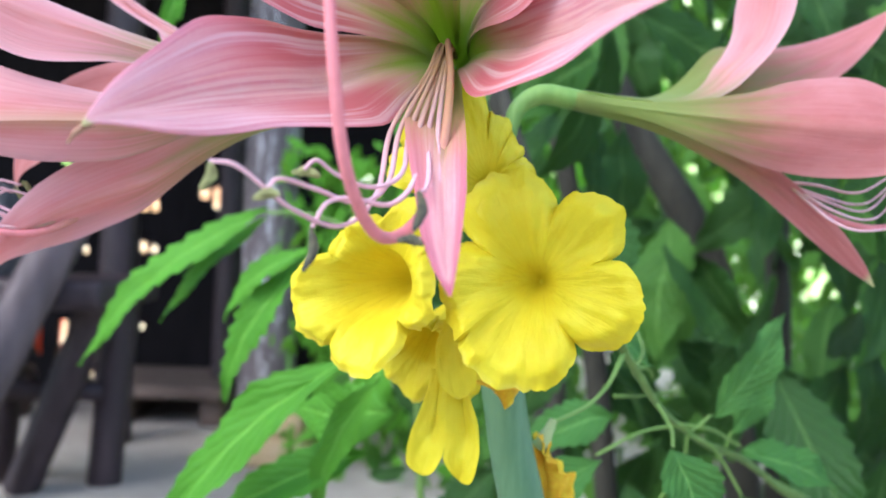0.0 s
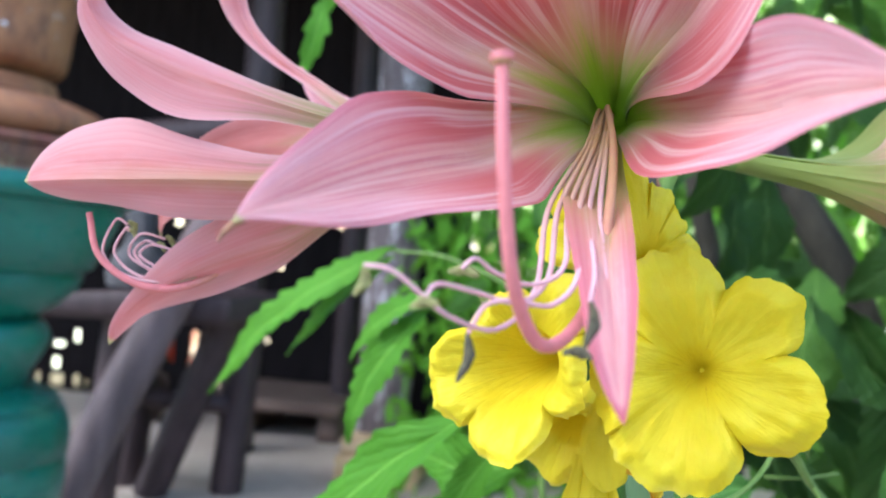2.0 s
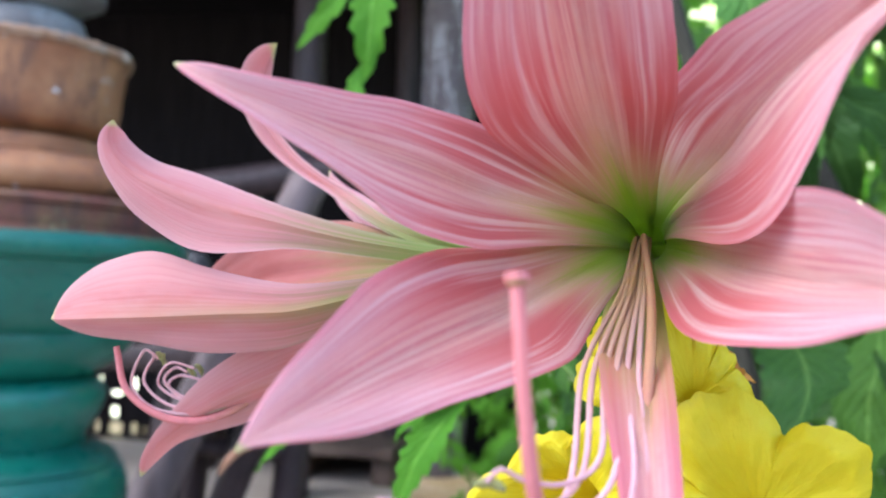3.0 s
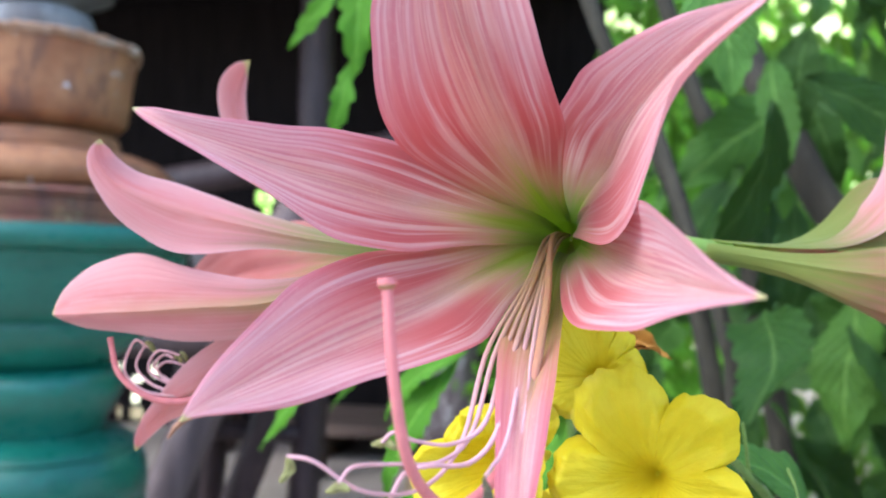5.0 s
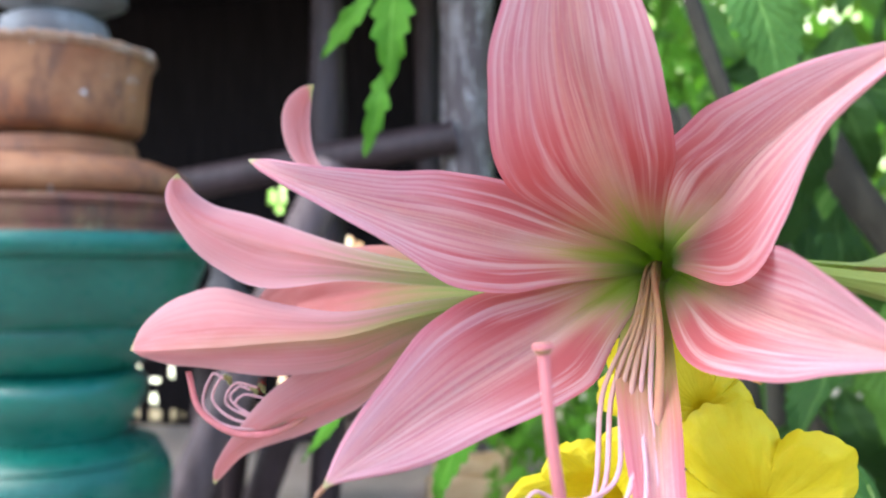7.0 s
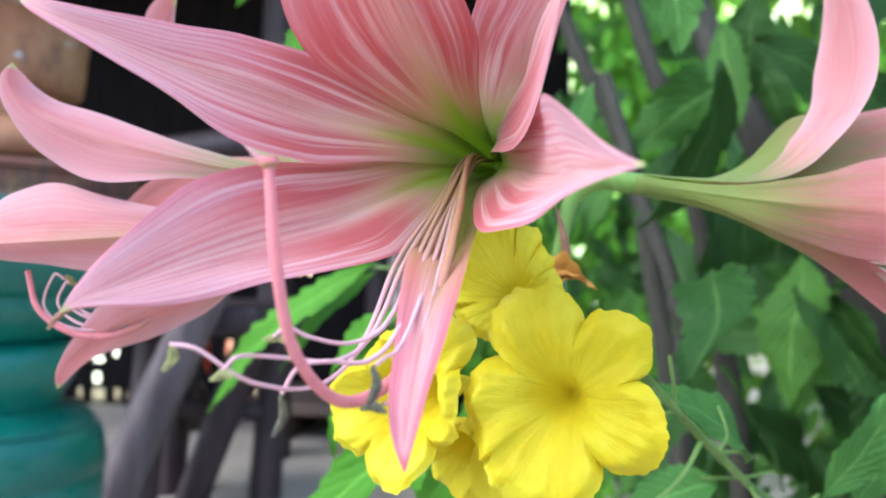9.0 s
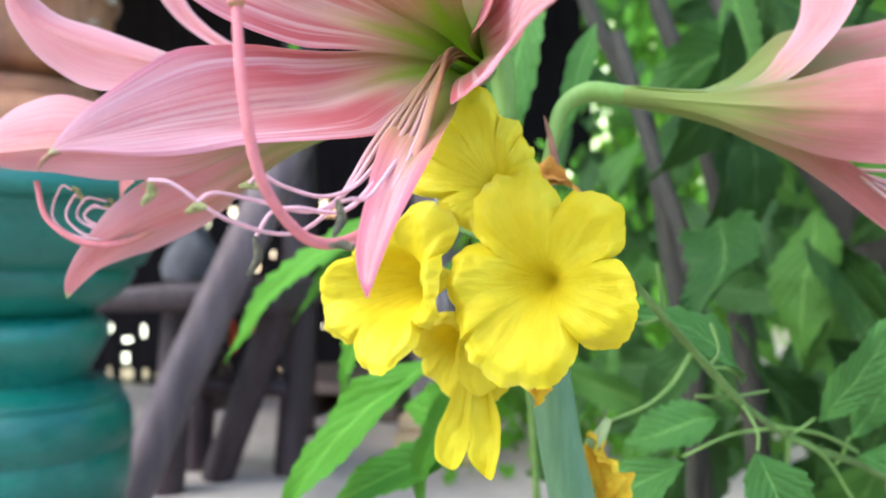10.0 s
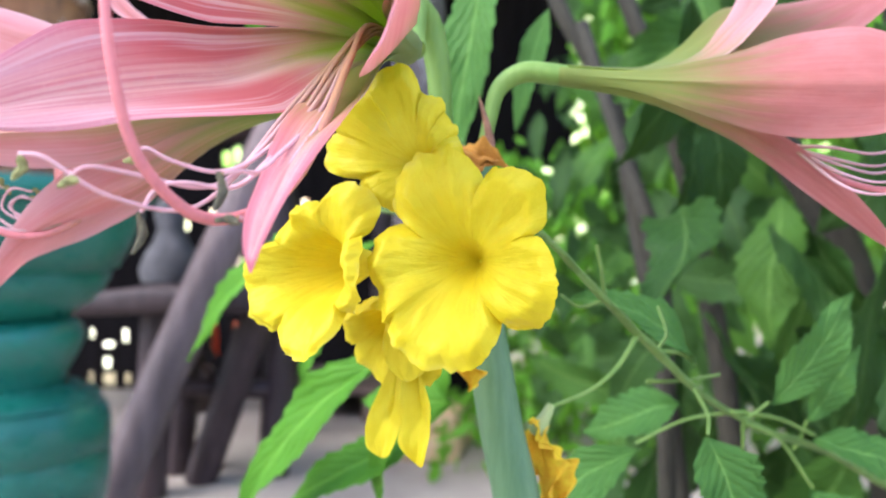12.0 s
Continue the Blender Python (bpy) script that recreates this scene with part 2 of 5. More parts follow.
def stalk_material(name, foot, colour):
    """Stamens and style: greenish where they leave the throat."""
    n = Nodes(name, 0.6, 0, 0.2)
    u, v = n.uv()
    grain = n.noise(n.coords(), 300.0, 3, 0.6)
    tone = n.mix(n.smooth(v, 0.22, 0.52), foot, colour)
    tone = n.mix(n.math("MULTIPLY", n.smooth(grain, 0.4, 0.7), 0.3), tone, tuple(k * 0.6 for k in colour))
    n.put("Base Color", tone)
    n.translucent(tone, 0.2, n.bump(grain, 0.2, 0.0004))
    return n.material


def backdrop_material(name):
    """Sunlit garden and sky far off; their daylight is put in as emission."""
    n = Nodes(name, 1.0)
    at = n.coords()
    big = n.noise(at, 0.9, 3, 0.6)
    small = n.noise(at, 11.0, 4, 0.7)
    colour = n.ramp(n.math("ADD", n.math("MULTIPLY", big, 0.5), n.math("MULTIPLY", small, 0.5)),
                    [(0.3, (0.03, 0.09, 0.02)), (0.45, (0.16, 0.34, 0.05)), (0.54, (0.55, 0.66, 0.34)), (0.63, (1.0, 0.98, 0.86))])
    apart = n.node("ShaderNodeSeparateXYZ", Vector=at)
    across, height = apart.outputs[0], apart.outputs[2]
    # tints the glow behind the wall gaps warm, whiter to the far left
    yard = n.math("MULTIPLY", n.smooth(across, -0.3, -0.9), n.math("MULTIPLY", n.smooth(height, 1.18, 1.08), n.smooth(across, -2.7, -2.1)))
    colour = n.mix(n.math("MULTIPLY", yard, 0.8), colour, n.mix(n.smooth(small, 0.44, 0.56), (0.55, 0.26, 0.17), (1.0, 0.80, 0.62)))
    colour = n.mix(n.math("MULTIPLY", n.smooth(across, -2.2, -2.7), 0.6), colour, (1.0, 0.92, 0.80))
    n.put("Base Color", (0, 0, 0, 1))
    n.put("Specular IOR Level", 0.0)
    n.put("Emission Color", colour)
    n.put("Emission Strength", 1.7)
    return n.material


PETAL_IN = petal_material("pink_petal_inside")
PETAL_LOW = petal_material("pink_petal_lower", spread=0.45, rosy=True)
PETAL_OUT = petal_material("pink_petal_outside", True)
PETAL_BACK = petal_material("pink_petal_back", True, ribbed=0.25)
# coral tint of the right flower, darkened to carry its shade
PETAL_CORAL_SHADED = petal_material("coral_petal_shaded", True, coral=0.75, green=0.22)
# coral stands for red light through the petals inside the side flower
PETAL_RED_LIGHT = petal_material("petal_red_light", True, ribbed=0.0, coral=0.8)
YELLOW = yellow_material("yellow_petal")
YELLOW_PLAIN = yellow_material("yellow_petal_plain", True)
LEAF = leaf_material("leaf_bright", (0.15, 0.38, 0.036), (0.085, 0.265, 0.024), 0.4)
LEAF_FRESH = leaf_material("leaf_fresh", (0.105, 0.250, 0.052), (0.054, 0.152, 0.030), 0.3, 0.55, 2.2)
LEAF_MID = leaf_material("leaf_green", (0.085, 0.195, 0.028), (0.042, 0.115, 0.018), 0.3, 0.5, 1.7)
# darker copy of the leaf green: shade inside the shrub put into the colour
LEAF_SHADED = leaf_material("leaf_shaded", (0.040, 0.10, 0.018), (0.018, 0.054, 0.010), 0.25, 0.3, 1.7)
STEM = plain("stem_green", (0.15, 0.27, 0.045), (0.21, 0.33, 0.07), 60, 0.5, 0.25, 0.0008, (1, 1, 0.15), translucency=0.12)
SCAPE = plain("stalk_bloom", (0.070, 0.150, 0.060), (0.115, 0.21, 0.095), 70, 0.5, 0.25, 0.0006, (1, 1, 0.12), 0.45)
TWIG = plain("twig_olive", (0.085, 0.15, 0.025), (0.15, 0.25, 0.05), 90, 0.6, 0.4, 0.001)
STYLE = stalk_material("style_pink", (0.46, 0.27, 0.13), (0.74, 0.26, 0.27))
FILAMENT = stalk_material("filament_pale", (0.40, 0.25, 0.10), (0.76, 0.46, 0.49))
ANTHER = plain("anther_olive", (0.20, 0.19, 0.07), (0.42, 0.42, 0.16), 700, 0.8, 0.8, 0.0006)
ANTHER_DARK = plain("anther_dark", (0.07, 0.065, 0.05), (0.20, 0.18, 0.10), 700, 0.8, 0.8, 0.0006)
DRY = plain("dried_petal", (0.84, 0.44, 0.015), (0.95, 0.72, 0.04), 160, 0.75, 0.5, 0.002, translucency=0.35)
SPATHE = plain("spathe_brown", (0.20, 0.09, 0.055), (0.34, 0.17, 0.10), 130, 0.7, 0.7, 0.001)
SPATHE_CURL = plain("spathe_orange", (0.46, 0.19, 0.03), (0.68, 0.34, 0.06), 130, 0.7, 0.7, 0.001, translucency=0.2)
CALYX = plain("calyx_green", (0.25, 0.36, 0.10), (0.38, 0.42, 0.18), 120, 0.6, 0.4, 0.0006)
BARK = plain("bark_grey", (0.022, 0.019, 0.012), (0.052, 0.046, 0.031), 28, 0.85, 0.8, 0.004, (1, 1, 0.3))
WOOD_DARK = plain("wood_dark", (0.026, 0.015, 0.016), (0.056, 0.034, 0.037), 9, 0.55, 0.5, 0.003, (4, 4, 0.5))
WOOD_POLE = plain("wood_pole", (0.095, 0.066, 0.066), (0.175, 0.125, 0.125), 9, 0.6, 0.5, 0.003, (3, 3, 0.4))
WOOD_POST = worn("wood_post", (0.105, 0.080, 0.078), (0.18, 0.142, 0.142), (0.58, 0.55, 0.54), 0.45, 7, 0.8, 0.8, (3, 3, 0.5))
# near-black wood colour: the shade under the house is put into it
WALL_SHADED = plain("wall_shaded_wood", (0.005, 0.0038, 0.004), (0.013, 0.0095, 0.010), 5, 0.85, 0.4, 0.004, (6, 1, 0.6), 0.1)
FLOOR = plain("floor_cement", (0.33, 0.275, 0.23), (0.44, 0.375, 0.315), 1.6, 0.85, 0.3, 0.003)
GLAZE = worn("glaze_teal", (0.006, 0.110, 0.078), (0.012, 0.165, 0.120), (0.03, 0.24, 0.185), 0.28, 3.0, 0.27, 0.10, (1, 1, 3))
GLAZE.node_tree.nodes["Principled BSDF"].inputs["Specular IOR Level"].default_value = 0.5
TERRACOTTA = worn("terracotta", (0.24, 0.085, 0.032), (0.36, 0.165, 0.075), (0.62, 0.60, 0.60), 0.37, 6, 0.7, 0.6, stain=0.5)
TERRACOTTA_DARK = worn("terracotta_mossy", (0.15, 0.045, 0.036), (0.20, 0.10, 0.05), (0.27, 0.22, 0.11), 0.42, 9, 0.8, 0.6, stain=0.65)
GREY = worn("grey_cement", (0.15, 0.155, 0.16), (0.27, 0.28, 0.29), (0.55, 0.57, 0.6), 0.36, 6, 0.85, 0.5, stain=0.35)
# pale surface of the unseen south wall, for bounced light
BOUNCE_PALE = plain("bounce_pale", (0.56, 0.53, 0.48), (0.68, 0.65, 0.60), 2.0, 0.85, 0.3, 0.003)
ORNAMENT = worn("ornament_cement", (0.055, 0.052, 0.055), (0.11, 0.105, 0.11), (0.24, 0.24, 0.25), 0.34, 9, 0.85, 0.5)
WOOD_LOW = plain("wood_platform", (0.10, 0.065, 0.05), (0.19, 0.13, 0.10), 7, 0.75, 0.5, 0.003, (0.5, 4, 4))
JAR = worn("jar_brown", (0.035, 0.02, 0.016), (0.07, 0.04, 0.03), (0.16, 0.11, 0.08), 0.36, 6, 0.35, 0.3)
CHIPPED = worn("rim_chipped", (0.34, 0.18, 0.10), (0.46, 0.33, 0.24), (0.58, 0.52, 0.47), 0.44, 22, 0.8, 0.7, stain=0.4)
BLOCK = plain("pale_block", (0.50, 0.33, 0.16), (0.62, 0.45, 0.26), 10, 0.8, 0.5, 0.003, (1, 1, 5))
RED = plain("red_plain", (0.70, 0.05, 0.02), (0.80, 0.10, 0.05), 6, 0.4, 0.1, 0.001)
BACKDROP = backdrop_material("garden_glow")


# ---- builders ----
def mesh_object(name, bm, materials, parent=None, label=""):
    me = bpy.data.meshes.new(name)
    bm.normal_update()
    bm.to_mesh(me)
    bm.free()
    me.polygons.foreach_set("use_smooth", [True] * len(me.polygons))
    me.set_sharp_from_angle(angle=radians(50))
    for m in materials if isinstance(materials, (list, tuple)) else [materials]:
        me.materials.append(m)
    ob = new(name, me)
    if parent:
        ob.parent = parent
    if label:
        tagged(ob, label)
    return ob


def part(name, bm, material, parent, label=""):
    return mesh_object(name, bm, material, parent, label)


def empty(name, label, category, group="", kind=""):
    return tagged(new(name), label, category, group, kind)


def smoothstep(lo, hi, x):
    x = min(1.0, max(0.0, (x - lo) / (hi - lo)))
    return x * x * (3 - 2 * x)


def sheet(point, along, across, thick, closed_tip=True):
    """A thin body between two grids that meet along the rim. point(u, v) gives a place, with u along and v from -1 to 1 across.
    The first face of each cell has slot 0 (towards the grid's normal), the back slot 1."""
    bm = bmesh.new()
    uv = bm.loops.layers.uv.new("UVMap")
    us = [i / along for i in range(along + 1)]
    vs = [2 * j / across - 1 for j in range(across + 1)]
    at = [[Vector(point(u, v)) for v in vs] for u in us]
    front = [[bm.verts.new(p) for p in row] for row in at]
    back = []
    for i, row in enumerate(at):
        line = []
        for j, p in enumerate(row):
            if j in (0, across) or i in (0, along):
                line.append(front[i][j])
            else:
                du, dv = at[i + 1][j] - at[i - 1][j], row[j + 1] - row[j - 1]
                line.append(bm.verts.new(p - du.cross(dv).normalized() * thick))
        back.append(line)
    for i in range(along):
        for j in range(across):
            for grid, order, slot in ((front, ((0, 0), (1, 0), (1, 1), (0, 1)), 0), (back, ((0, 0), (0, 1), (1, 1), (1, 0)), 1)):
                ring = [grid[i + a][j + b] for a, b in order]
                places = [(vs[j + b] / 2 + 0.5, us[i + a]) for a, b in order]
                if len(set(ring)) < 4 or (slot == 1 and all(w in front[i + a][j + b:j + b + 1] for w, (a, b) in zip(ring, order))):
                    continue
                face = bm.faces.new(ring)
                face.material_index = slot
                for loop, place in zip(face.loops, places):
                    loop[uv].uv = place
    return bm


RIB = (0.2, 0.35, 0.5, 0.62, 0.74, 0.85, 0.94)


def flowing(at, values, x):
    """A smooth line through values at the given places, from seven tenths of the first at 0 to nearly nothing at 1."""
    at, values = (0.0, *at, 1.0), (0.7 * values[0], *values, 0.25)
    i = max(k for k in range(len(at) - 1) if at[k] <= x or k == 0)
    slope = []
    for k in (i, i + 1):
        lo, hi = max(k - 1, 0), min(k + 1, len(at) - 1)
        slope.append((values[hi] - values[lo]) / (at[hi] - at[lo]))
    h = at[i + 1] - at[i]
    f = (x - at[i]) / h
    y = (1 + 2 * f) * (1 - f) ** 2 * values[i] + f * (1 - f) ** 2 * h * slope[0] + f * f * (3 - 2 * f) * values[i + 1] + f * f * (f - 1) * h * slope[1]
    return max(0.15, y)


def petal(name, base, middle, tip, left, right, parent, towards, heel=0.30, sharp=1.9, cup=0.0, wave=0.0, widest=0.5, seed=0, along=40, across=22,
          materials=None, thick=0.0005, label="", ruffle=0.0, roll=(0.0, 0.0), ring=None, rims=None):
    """A petal whose rib runs from base through middle to tip; left and right are its rims where it is widest. Its inside looks towards a point.
    ring: the axis and radius of the tube that it grows from. rims: how far the left and the right rim stand off the rib, in millimetres, at the
    shares of the length in RIB; left and right then only give the way."""
    base, middle, tip, left, right, towards = (Vector(p) for p in (base, middle, tip, left, right, towards))
    bend = 2 * middle - (base + tip) / 2
    sides, rolls, edges = (left - middle, right - middle), roll, rims
    if rims:
        sides = tuple(k.normalized() for k in sides)
    chord = tip - base
    inward = sides[1].cross(chord).normalized()
    if inward.dot(towards - middle) < 0:
        sides, rolls = (sides[1], sides[0]), (rolls[1], rolls[0])
        edges = rims and (rims[1], rims[0])
        inward = -inward

    def rib(u):
        return (1 - u) ** 2 * foot + 2 * u * (1 - u) * bend + u * u * tip

    def way(u):
        return ((1 - u) * (bend - base) + u * (tip - bend)).normalized()

    def width(u):
        w = heel + (1 - heel) * smoothstep(0, widest, u)
        if u > widest:
            w *= max(0.0, 1 - ((u - widest) / (1 - widest)) ** sharp)
        return max(w, 0.02)

    if ring:
        axis, radius, blend = ring
        out = middle - base
        out = (out - axis * out.dot(axis)).normalized()
        tangent = axis.cross(out)
        if tangent.dot(sides[1]) < 0:
            tangent = -tangent
        travel = max(0.3 * chord.length, 2 * (bend - base).dot(axis))
        root, foot = base, base + out * radius * 1.15
    else:
        foot = base

    def place(u, v):
        p = spread_out(u, v)
        if ring:
            f = smoothstep(0.0, blend, u)
            if f < 1:
                a = v * radians(40)
                p = p.lerp(root + axis * travel * u + (out * math.cos(a) + tangent * math.sin(a)) * radius * (1 + 0.8 * u) * smoothstep(-0.004, 0.02, u), 1 - f)
        return p

    def spread_out(u, v):
        turn = way(0.5).rotation_difference(way(u))
        side = turn @ (sides[0] if v < 0 else sides[1])
        a, w = abs(v), width(u)
        n = turn @ inward
        if rims:
            wide = 0.001 * flowing(RIB, (edges[0] if v < 0 else edges[1]), u)
            p, w = rib(u) + side * a * wide, min(1.0, wide / 0.012)
            side = side * wide / max(w, 0.01)
        else:
            p = rib(u) + side * a * w
        p += n * (cup * w * a * a)
        curl = rolls[0] if v < 0 else rolls[1]
        p += (n * a ** 6 - side * (0.5 * a ** 8 / max(side.length, 1e-6))) * curl * w
        p += n * (0.0009 * math.exp(-(v / 0.12) ** 2) * -1 * (1 - u))
        p += n * wave * w * a * a * math.sin(9 * u + (2.1 if v < 0 else 0.4) + seed * 1.7)
        p += n * ruffle * a ** 4 * math.sin(31 * u + seed * 2.3 + (1.0 if v < 0 else 0.0))
        p += side * a ** 3 * 0.035 * w * noise.noise(Vector((u * 9 + seed * 3.1, 2.0 if v < 0 else 7.0, 0)))
        p += n * 0.0011 * w * noise.noise(Vector((u * 5 + seed, v * 2.2, seed * 1.3)))
        return p

    return part(name, sheet(place, along, across, thick), materials or [PETAL_OUT, PETAL_IN], parent, label)


def curve_points(points, count):
    """A smooth line through points."""
    pts = [Vector(p) for p in points]
    ext = [2 * pts[0] - pts[1], *pts, 2 * pts[-1] - pts[-2]]
    spans, out = len(pts) - 1, []
    for k in range(count + 1):
        x = k / count * spans
        i = min(int(x), spans - 1)
        f = x - i
        a, b, c, d = ext[i:i + 4]
        out.append(0.5 * (2 * b + (c - a) * f + (2 * a - 5 * b + 4 * c - d) * f * f + (3 * b - a - 3 * c + d) * f ** 3))
    return out


def tube(points, radii, sides=10, count=24, into=None, rough=0.0, seed=0.0):
    """A round stem along a smooth line; radii are spread evenly along it."""
    bm = into or bmesh.new()
    uv = bm.loops.layers.uv.verify()
    line = curve_points(points, count)
    radii = list(radii) if isinstance(radii, (list, tuple)) else [radii]
    up, rings = None, []
    for k, p in enumerate(line):
        way = (line[min(k + 1, count)] - line[max(k - 1, 0)]).normalized()
        if up is None:
            up = way.orthogonal()
        up = (up - way * up.dot(way)).normalized()
        side = way.cross(up)
        x = k / count * (len(radii) - 1)
        i = min(int(x), max(len(radii) - 2, 0))
        r = radii[i] + (radii[min(i + 1, len(radii) - 1)] - radii[i]) * (x - i)
        ring = []
        for s in range(sides):
            a = 2 * math.pi * s / sides
            rr = r * (1 + rough * noise.noise(Vector((math.cos(a) * 1.5 + seed, math.sin(a) * 1.5, k * 0.35))))
            ring.append(bm.verts.new(p + (up * math.cos(a) + side * math.sin(a)) * rr))
        rings.append(ring)
    for k in range(count):
        for s in range(sides):
            q = (s + 1) % sides
            face = bm.faces.new((rings[k][s], rings[k][q], rings[k + 1][q], rings[k + 1][s]))
            for loop, place in zip(face.loops, ((s, k), (s + 1, k), (s + 1, k + 1), (s, k + 1))):
                loop[uv].uv = (place[0] / sides, place[1] / count)
    bm.faces.new(rings[0][::-1])
    bm.faces.new(rings[-1])
    return bm


def leaf(name, base, tip, width, parent, material, face=(0, -1, 0.6), bend=0.12, teeth=9, fold=0.25, seed=0, along=None, across=8, tooth=0.16, label="", widest=0.38):
    """A toothed leaf or leaflet. face: the way its upper side looks; bend: how far it bows that way, of its length."""
    base, tip, face = Vector(base), Vector(tip), Vector(face)
    chord = tip - base
    length = chord.length
    n = (face - chord * face.dot(chord) / chord.dot(chord)).normalized()
    side = chord.normalized().cross(n)
    top = (base + tip) / 2 + n * length * bend * 2
    along = along or max(24, teeth * 4)

    def place(u, v):
        p = (1 - u) ** 2 * base + 2 * u * (1 - u) * top + u * u * tip
        w = (math.sin(math.pi * min(1, u / widest) / 2) if u < widest else max(0.0, math.cos(math.pi / 2 * (u - widest) / (1 - widest))) ** 0.85)
        a = abs(v)
        saw = (u * teeth + (0.3 if v < 0 else 0)) % 1.0
        w = max(0.004, w) * (1 + tooth * (saw - 0.6) * smoothstep(0.05, 0.15, u) * smoothstep(1.0, 0.88, u))
        w *= 1 + 0.10 * noise.noise(Vector((u * 4 + seed, 3.0 if v < 0 else 8.0, seed)))
        p = p + side * v * w * width / 2
        p += n * fold * a * w * width / 2
        p += n * width * 0.09 * math.sin(u * 11 + seed + (1.3 if v < 0 else 0)) * a * a
        p += n * width * 0.06 * noise.noise(Vector((u * 7 + seed, v * 2.0, seed * 3.0)))
        p += side * width * 0.25 * noise.noise(Vector((u * 1.7, seed * 2.7, 0.5)))
        return p

    return part(name, sheet(place, along, across, 0.0003), material, parent, label)


def trumpet(name, heart, face, parent, lobes, radius=0.025, depth=0.03, mouth=0.5, seed=0, notch=0.72, material=None, label="", foot=None, crinkle=1.0):
    """A lobed funnel. heart: the middle of its mouth; face: the way it looks. lobes: the degrees where each begins, its reach and how far its end
    stands forward, and how deep the notch before it goes. foot: where the tube ends. v runs from the tube's foot (0) to the rim (1)."""
    heart, face = Vector(heart), Vector(face).normalized()
    foot = Vector(foot) if foot else heart - face * depth
    up = (Vector((0, 0, 1)) - face * face.z).normalized()
    side = up.cross(face)
    across, along = 180, 44
    bm = bmesh.new()
    uv = bm.loops.layers.uv.new("UVMap")
    count = len(lobes)
    edges = [row[0] for row in lobes] + [lobes[0][0] + 360]

    def lobe_at(degrees):
        while degrees < edges[0]:
            degrees += 360
        while degrees >= edges[-1]:
            degrees -= 360
        k = max(i for i in range(count) if edges[i] <= degrees)
        x = (degrees - edges[k]) / (edges[k + 1] - edges[k])
        other = lobes[(k + 1) % count] if x > 0.5 else lobes[k - 1]
        f = 0.5 * (2 * abs(x - 0.5)) ** 3
        gap = lobes[k] if x < 0.5 else lobes[(k + 1) % count]
        gap = gap[3] if len(gap) > 3 else notch
        return gap + (1 - gap) * math.sin(math.pi * x) ** 0.55, lobes[k][1] * (1 - f) + other[1] * f, lobes[k][2] * (1 - f) + other[2] * f, k, x

    def place(u, v):
        a = 2 * math.pi * u
        lobe, reach, ahead, k, x = lobe_at(360 * u)
        rim = reach * lobe
        if v < 0.5:
            s = v / 0.5
            r = radius * (0.02 + (mouth - 0.02) * (0.85 * s + 0.15 * s * s * s))
            r *= 1 + 0.06 * s * noise.noise(Vector((math.cos(a) * 3, math.sin(a) * 3, seed + s)))
            return heart.lerp(foot, 1 - s) + side * (math.cos(a) * r) + up * (math.sin(a) * r)
        else:
            s = (v - 0.5) / 0.5
            r = radius * mouth + (rim - radius * mouth) * s
            h = ahead * lobe * s ** 0.9 + radius * 0.10 * math.sin(math.pi * min(1, s * 1.05))
            h -= radius * 0.16 * s * s * (1 - lobe)
            h += radius * 0.045 * s * s * math.sin(6 * a + seed * 2)
            h += radius * 0.10 * s * s * (x - 0.5)
            h -= radius * 0.10 * max(0.0, s - 0.8) * 5 * lobe
            h += radius * 0.16 * s * noise.noise(Vector((math.cos(a) * 2.6, math.sin(a) * 2.6, s * 1.6 + seed)))
            h += radius * 0.035 * s * noise.noise(Vector((math.cos(a) * 9, math.sin(a) * 9, s * 5 + seed)))
            h += radius * 0.03 * crinkle * s * (1 - s) * math.sin(23 * a + 3 * math.sin(5 * a + seed))
            r *= 1 + 0.05 * s * noise.noise(Vector((math.cos(a) * 5, math.sin(a) * 5, seed))) + 0.03 * s ** 4 * noise.noise(Vector((math.cos(a) * 14, math.sin(a) * 14, seed)))
        return heart + side * (math.cos(a) * r) + up * (math.sin(a) * r) + face * h

    rings = []
    for i in range(along + 1):
        v = i / along
        rings.append([place(j / across, v) for j in range(across)])
    front = [[bm.verts.new(p) for p in row] for row in rings]
    back = [[front[i][j] if i == along else bm.verts.new(rings[i][j] + (rings[i + 1][j] - rings[i][j]).cross(rings[i][(j + 1) % across] - rings[i][j]).normalized() * -0.00045)
             for j in range(across)] for i in range(along + 1)]
    for i in range(along):
        for j in range(across):
            q = (j + 1) % across
            for grid, order in ((front, ((i, j), (i + 1, j), (i + 1, q), (i, q))), (back, ((i, j), (i, q), (i + 1, q), (i + 1, j)))):
                ring = [grid[a][b] for a, b in order]
                f = bm.faces.new(ring)
                for loop, (a, b) in zip(f.loops, order):
                    loop[uv].uv = ((j + 1) / across if (b == q and j == across - 1) else b / across, a / along)
    bm.faces.new(back[0])
    return part(name, bm, material or YELLOW, parent, label)


def box(bm, lo, hi, bevel=0.0):
    made = bmesh.ops.create_cube(bm, size=1)
    lo, hi = Vector(lo), Vector(hi)
    bmesh.ops.transform(bm, matrix=Matrix.Translation((lo + hi) / 2) @ Matrix.Diagonal((*(hi - lo), 1)), verts=made["verts"])
    if bevel:
        edges = list({e for v in made["verts"] for e in v.link_edges})
        bmesh.ops.bevel(bm, geom=edges, offset=bevel, segments=2, affect="EDGES", profile=0.5)
    return bm


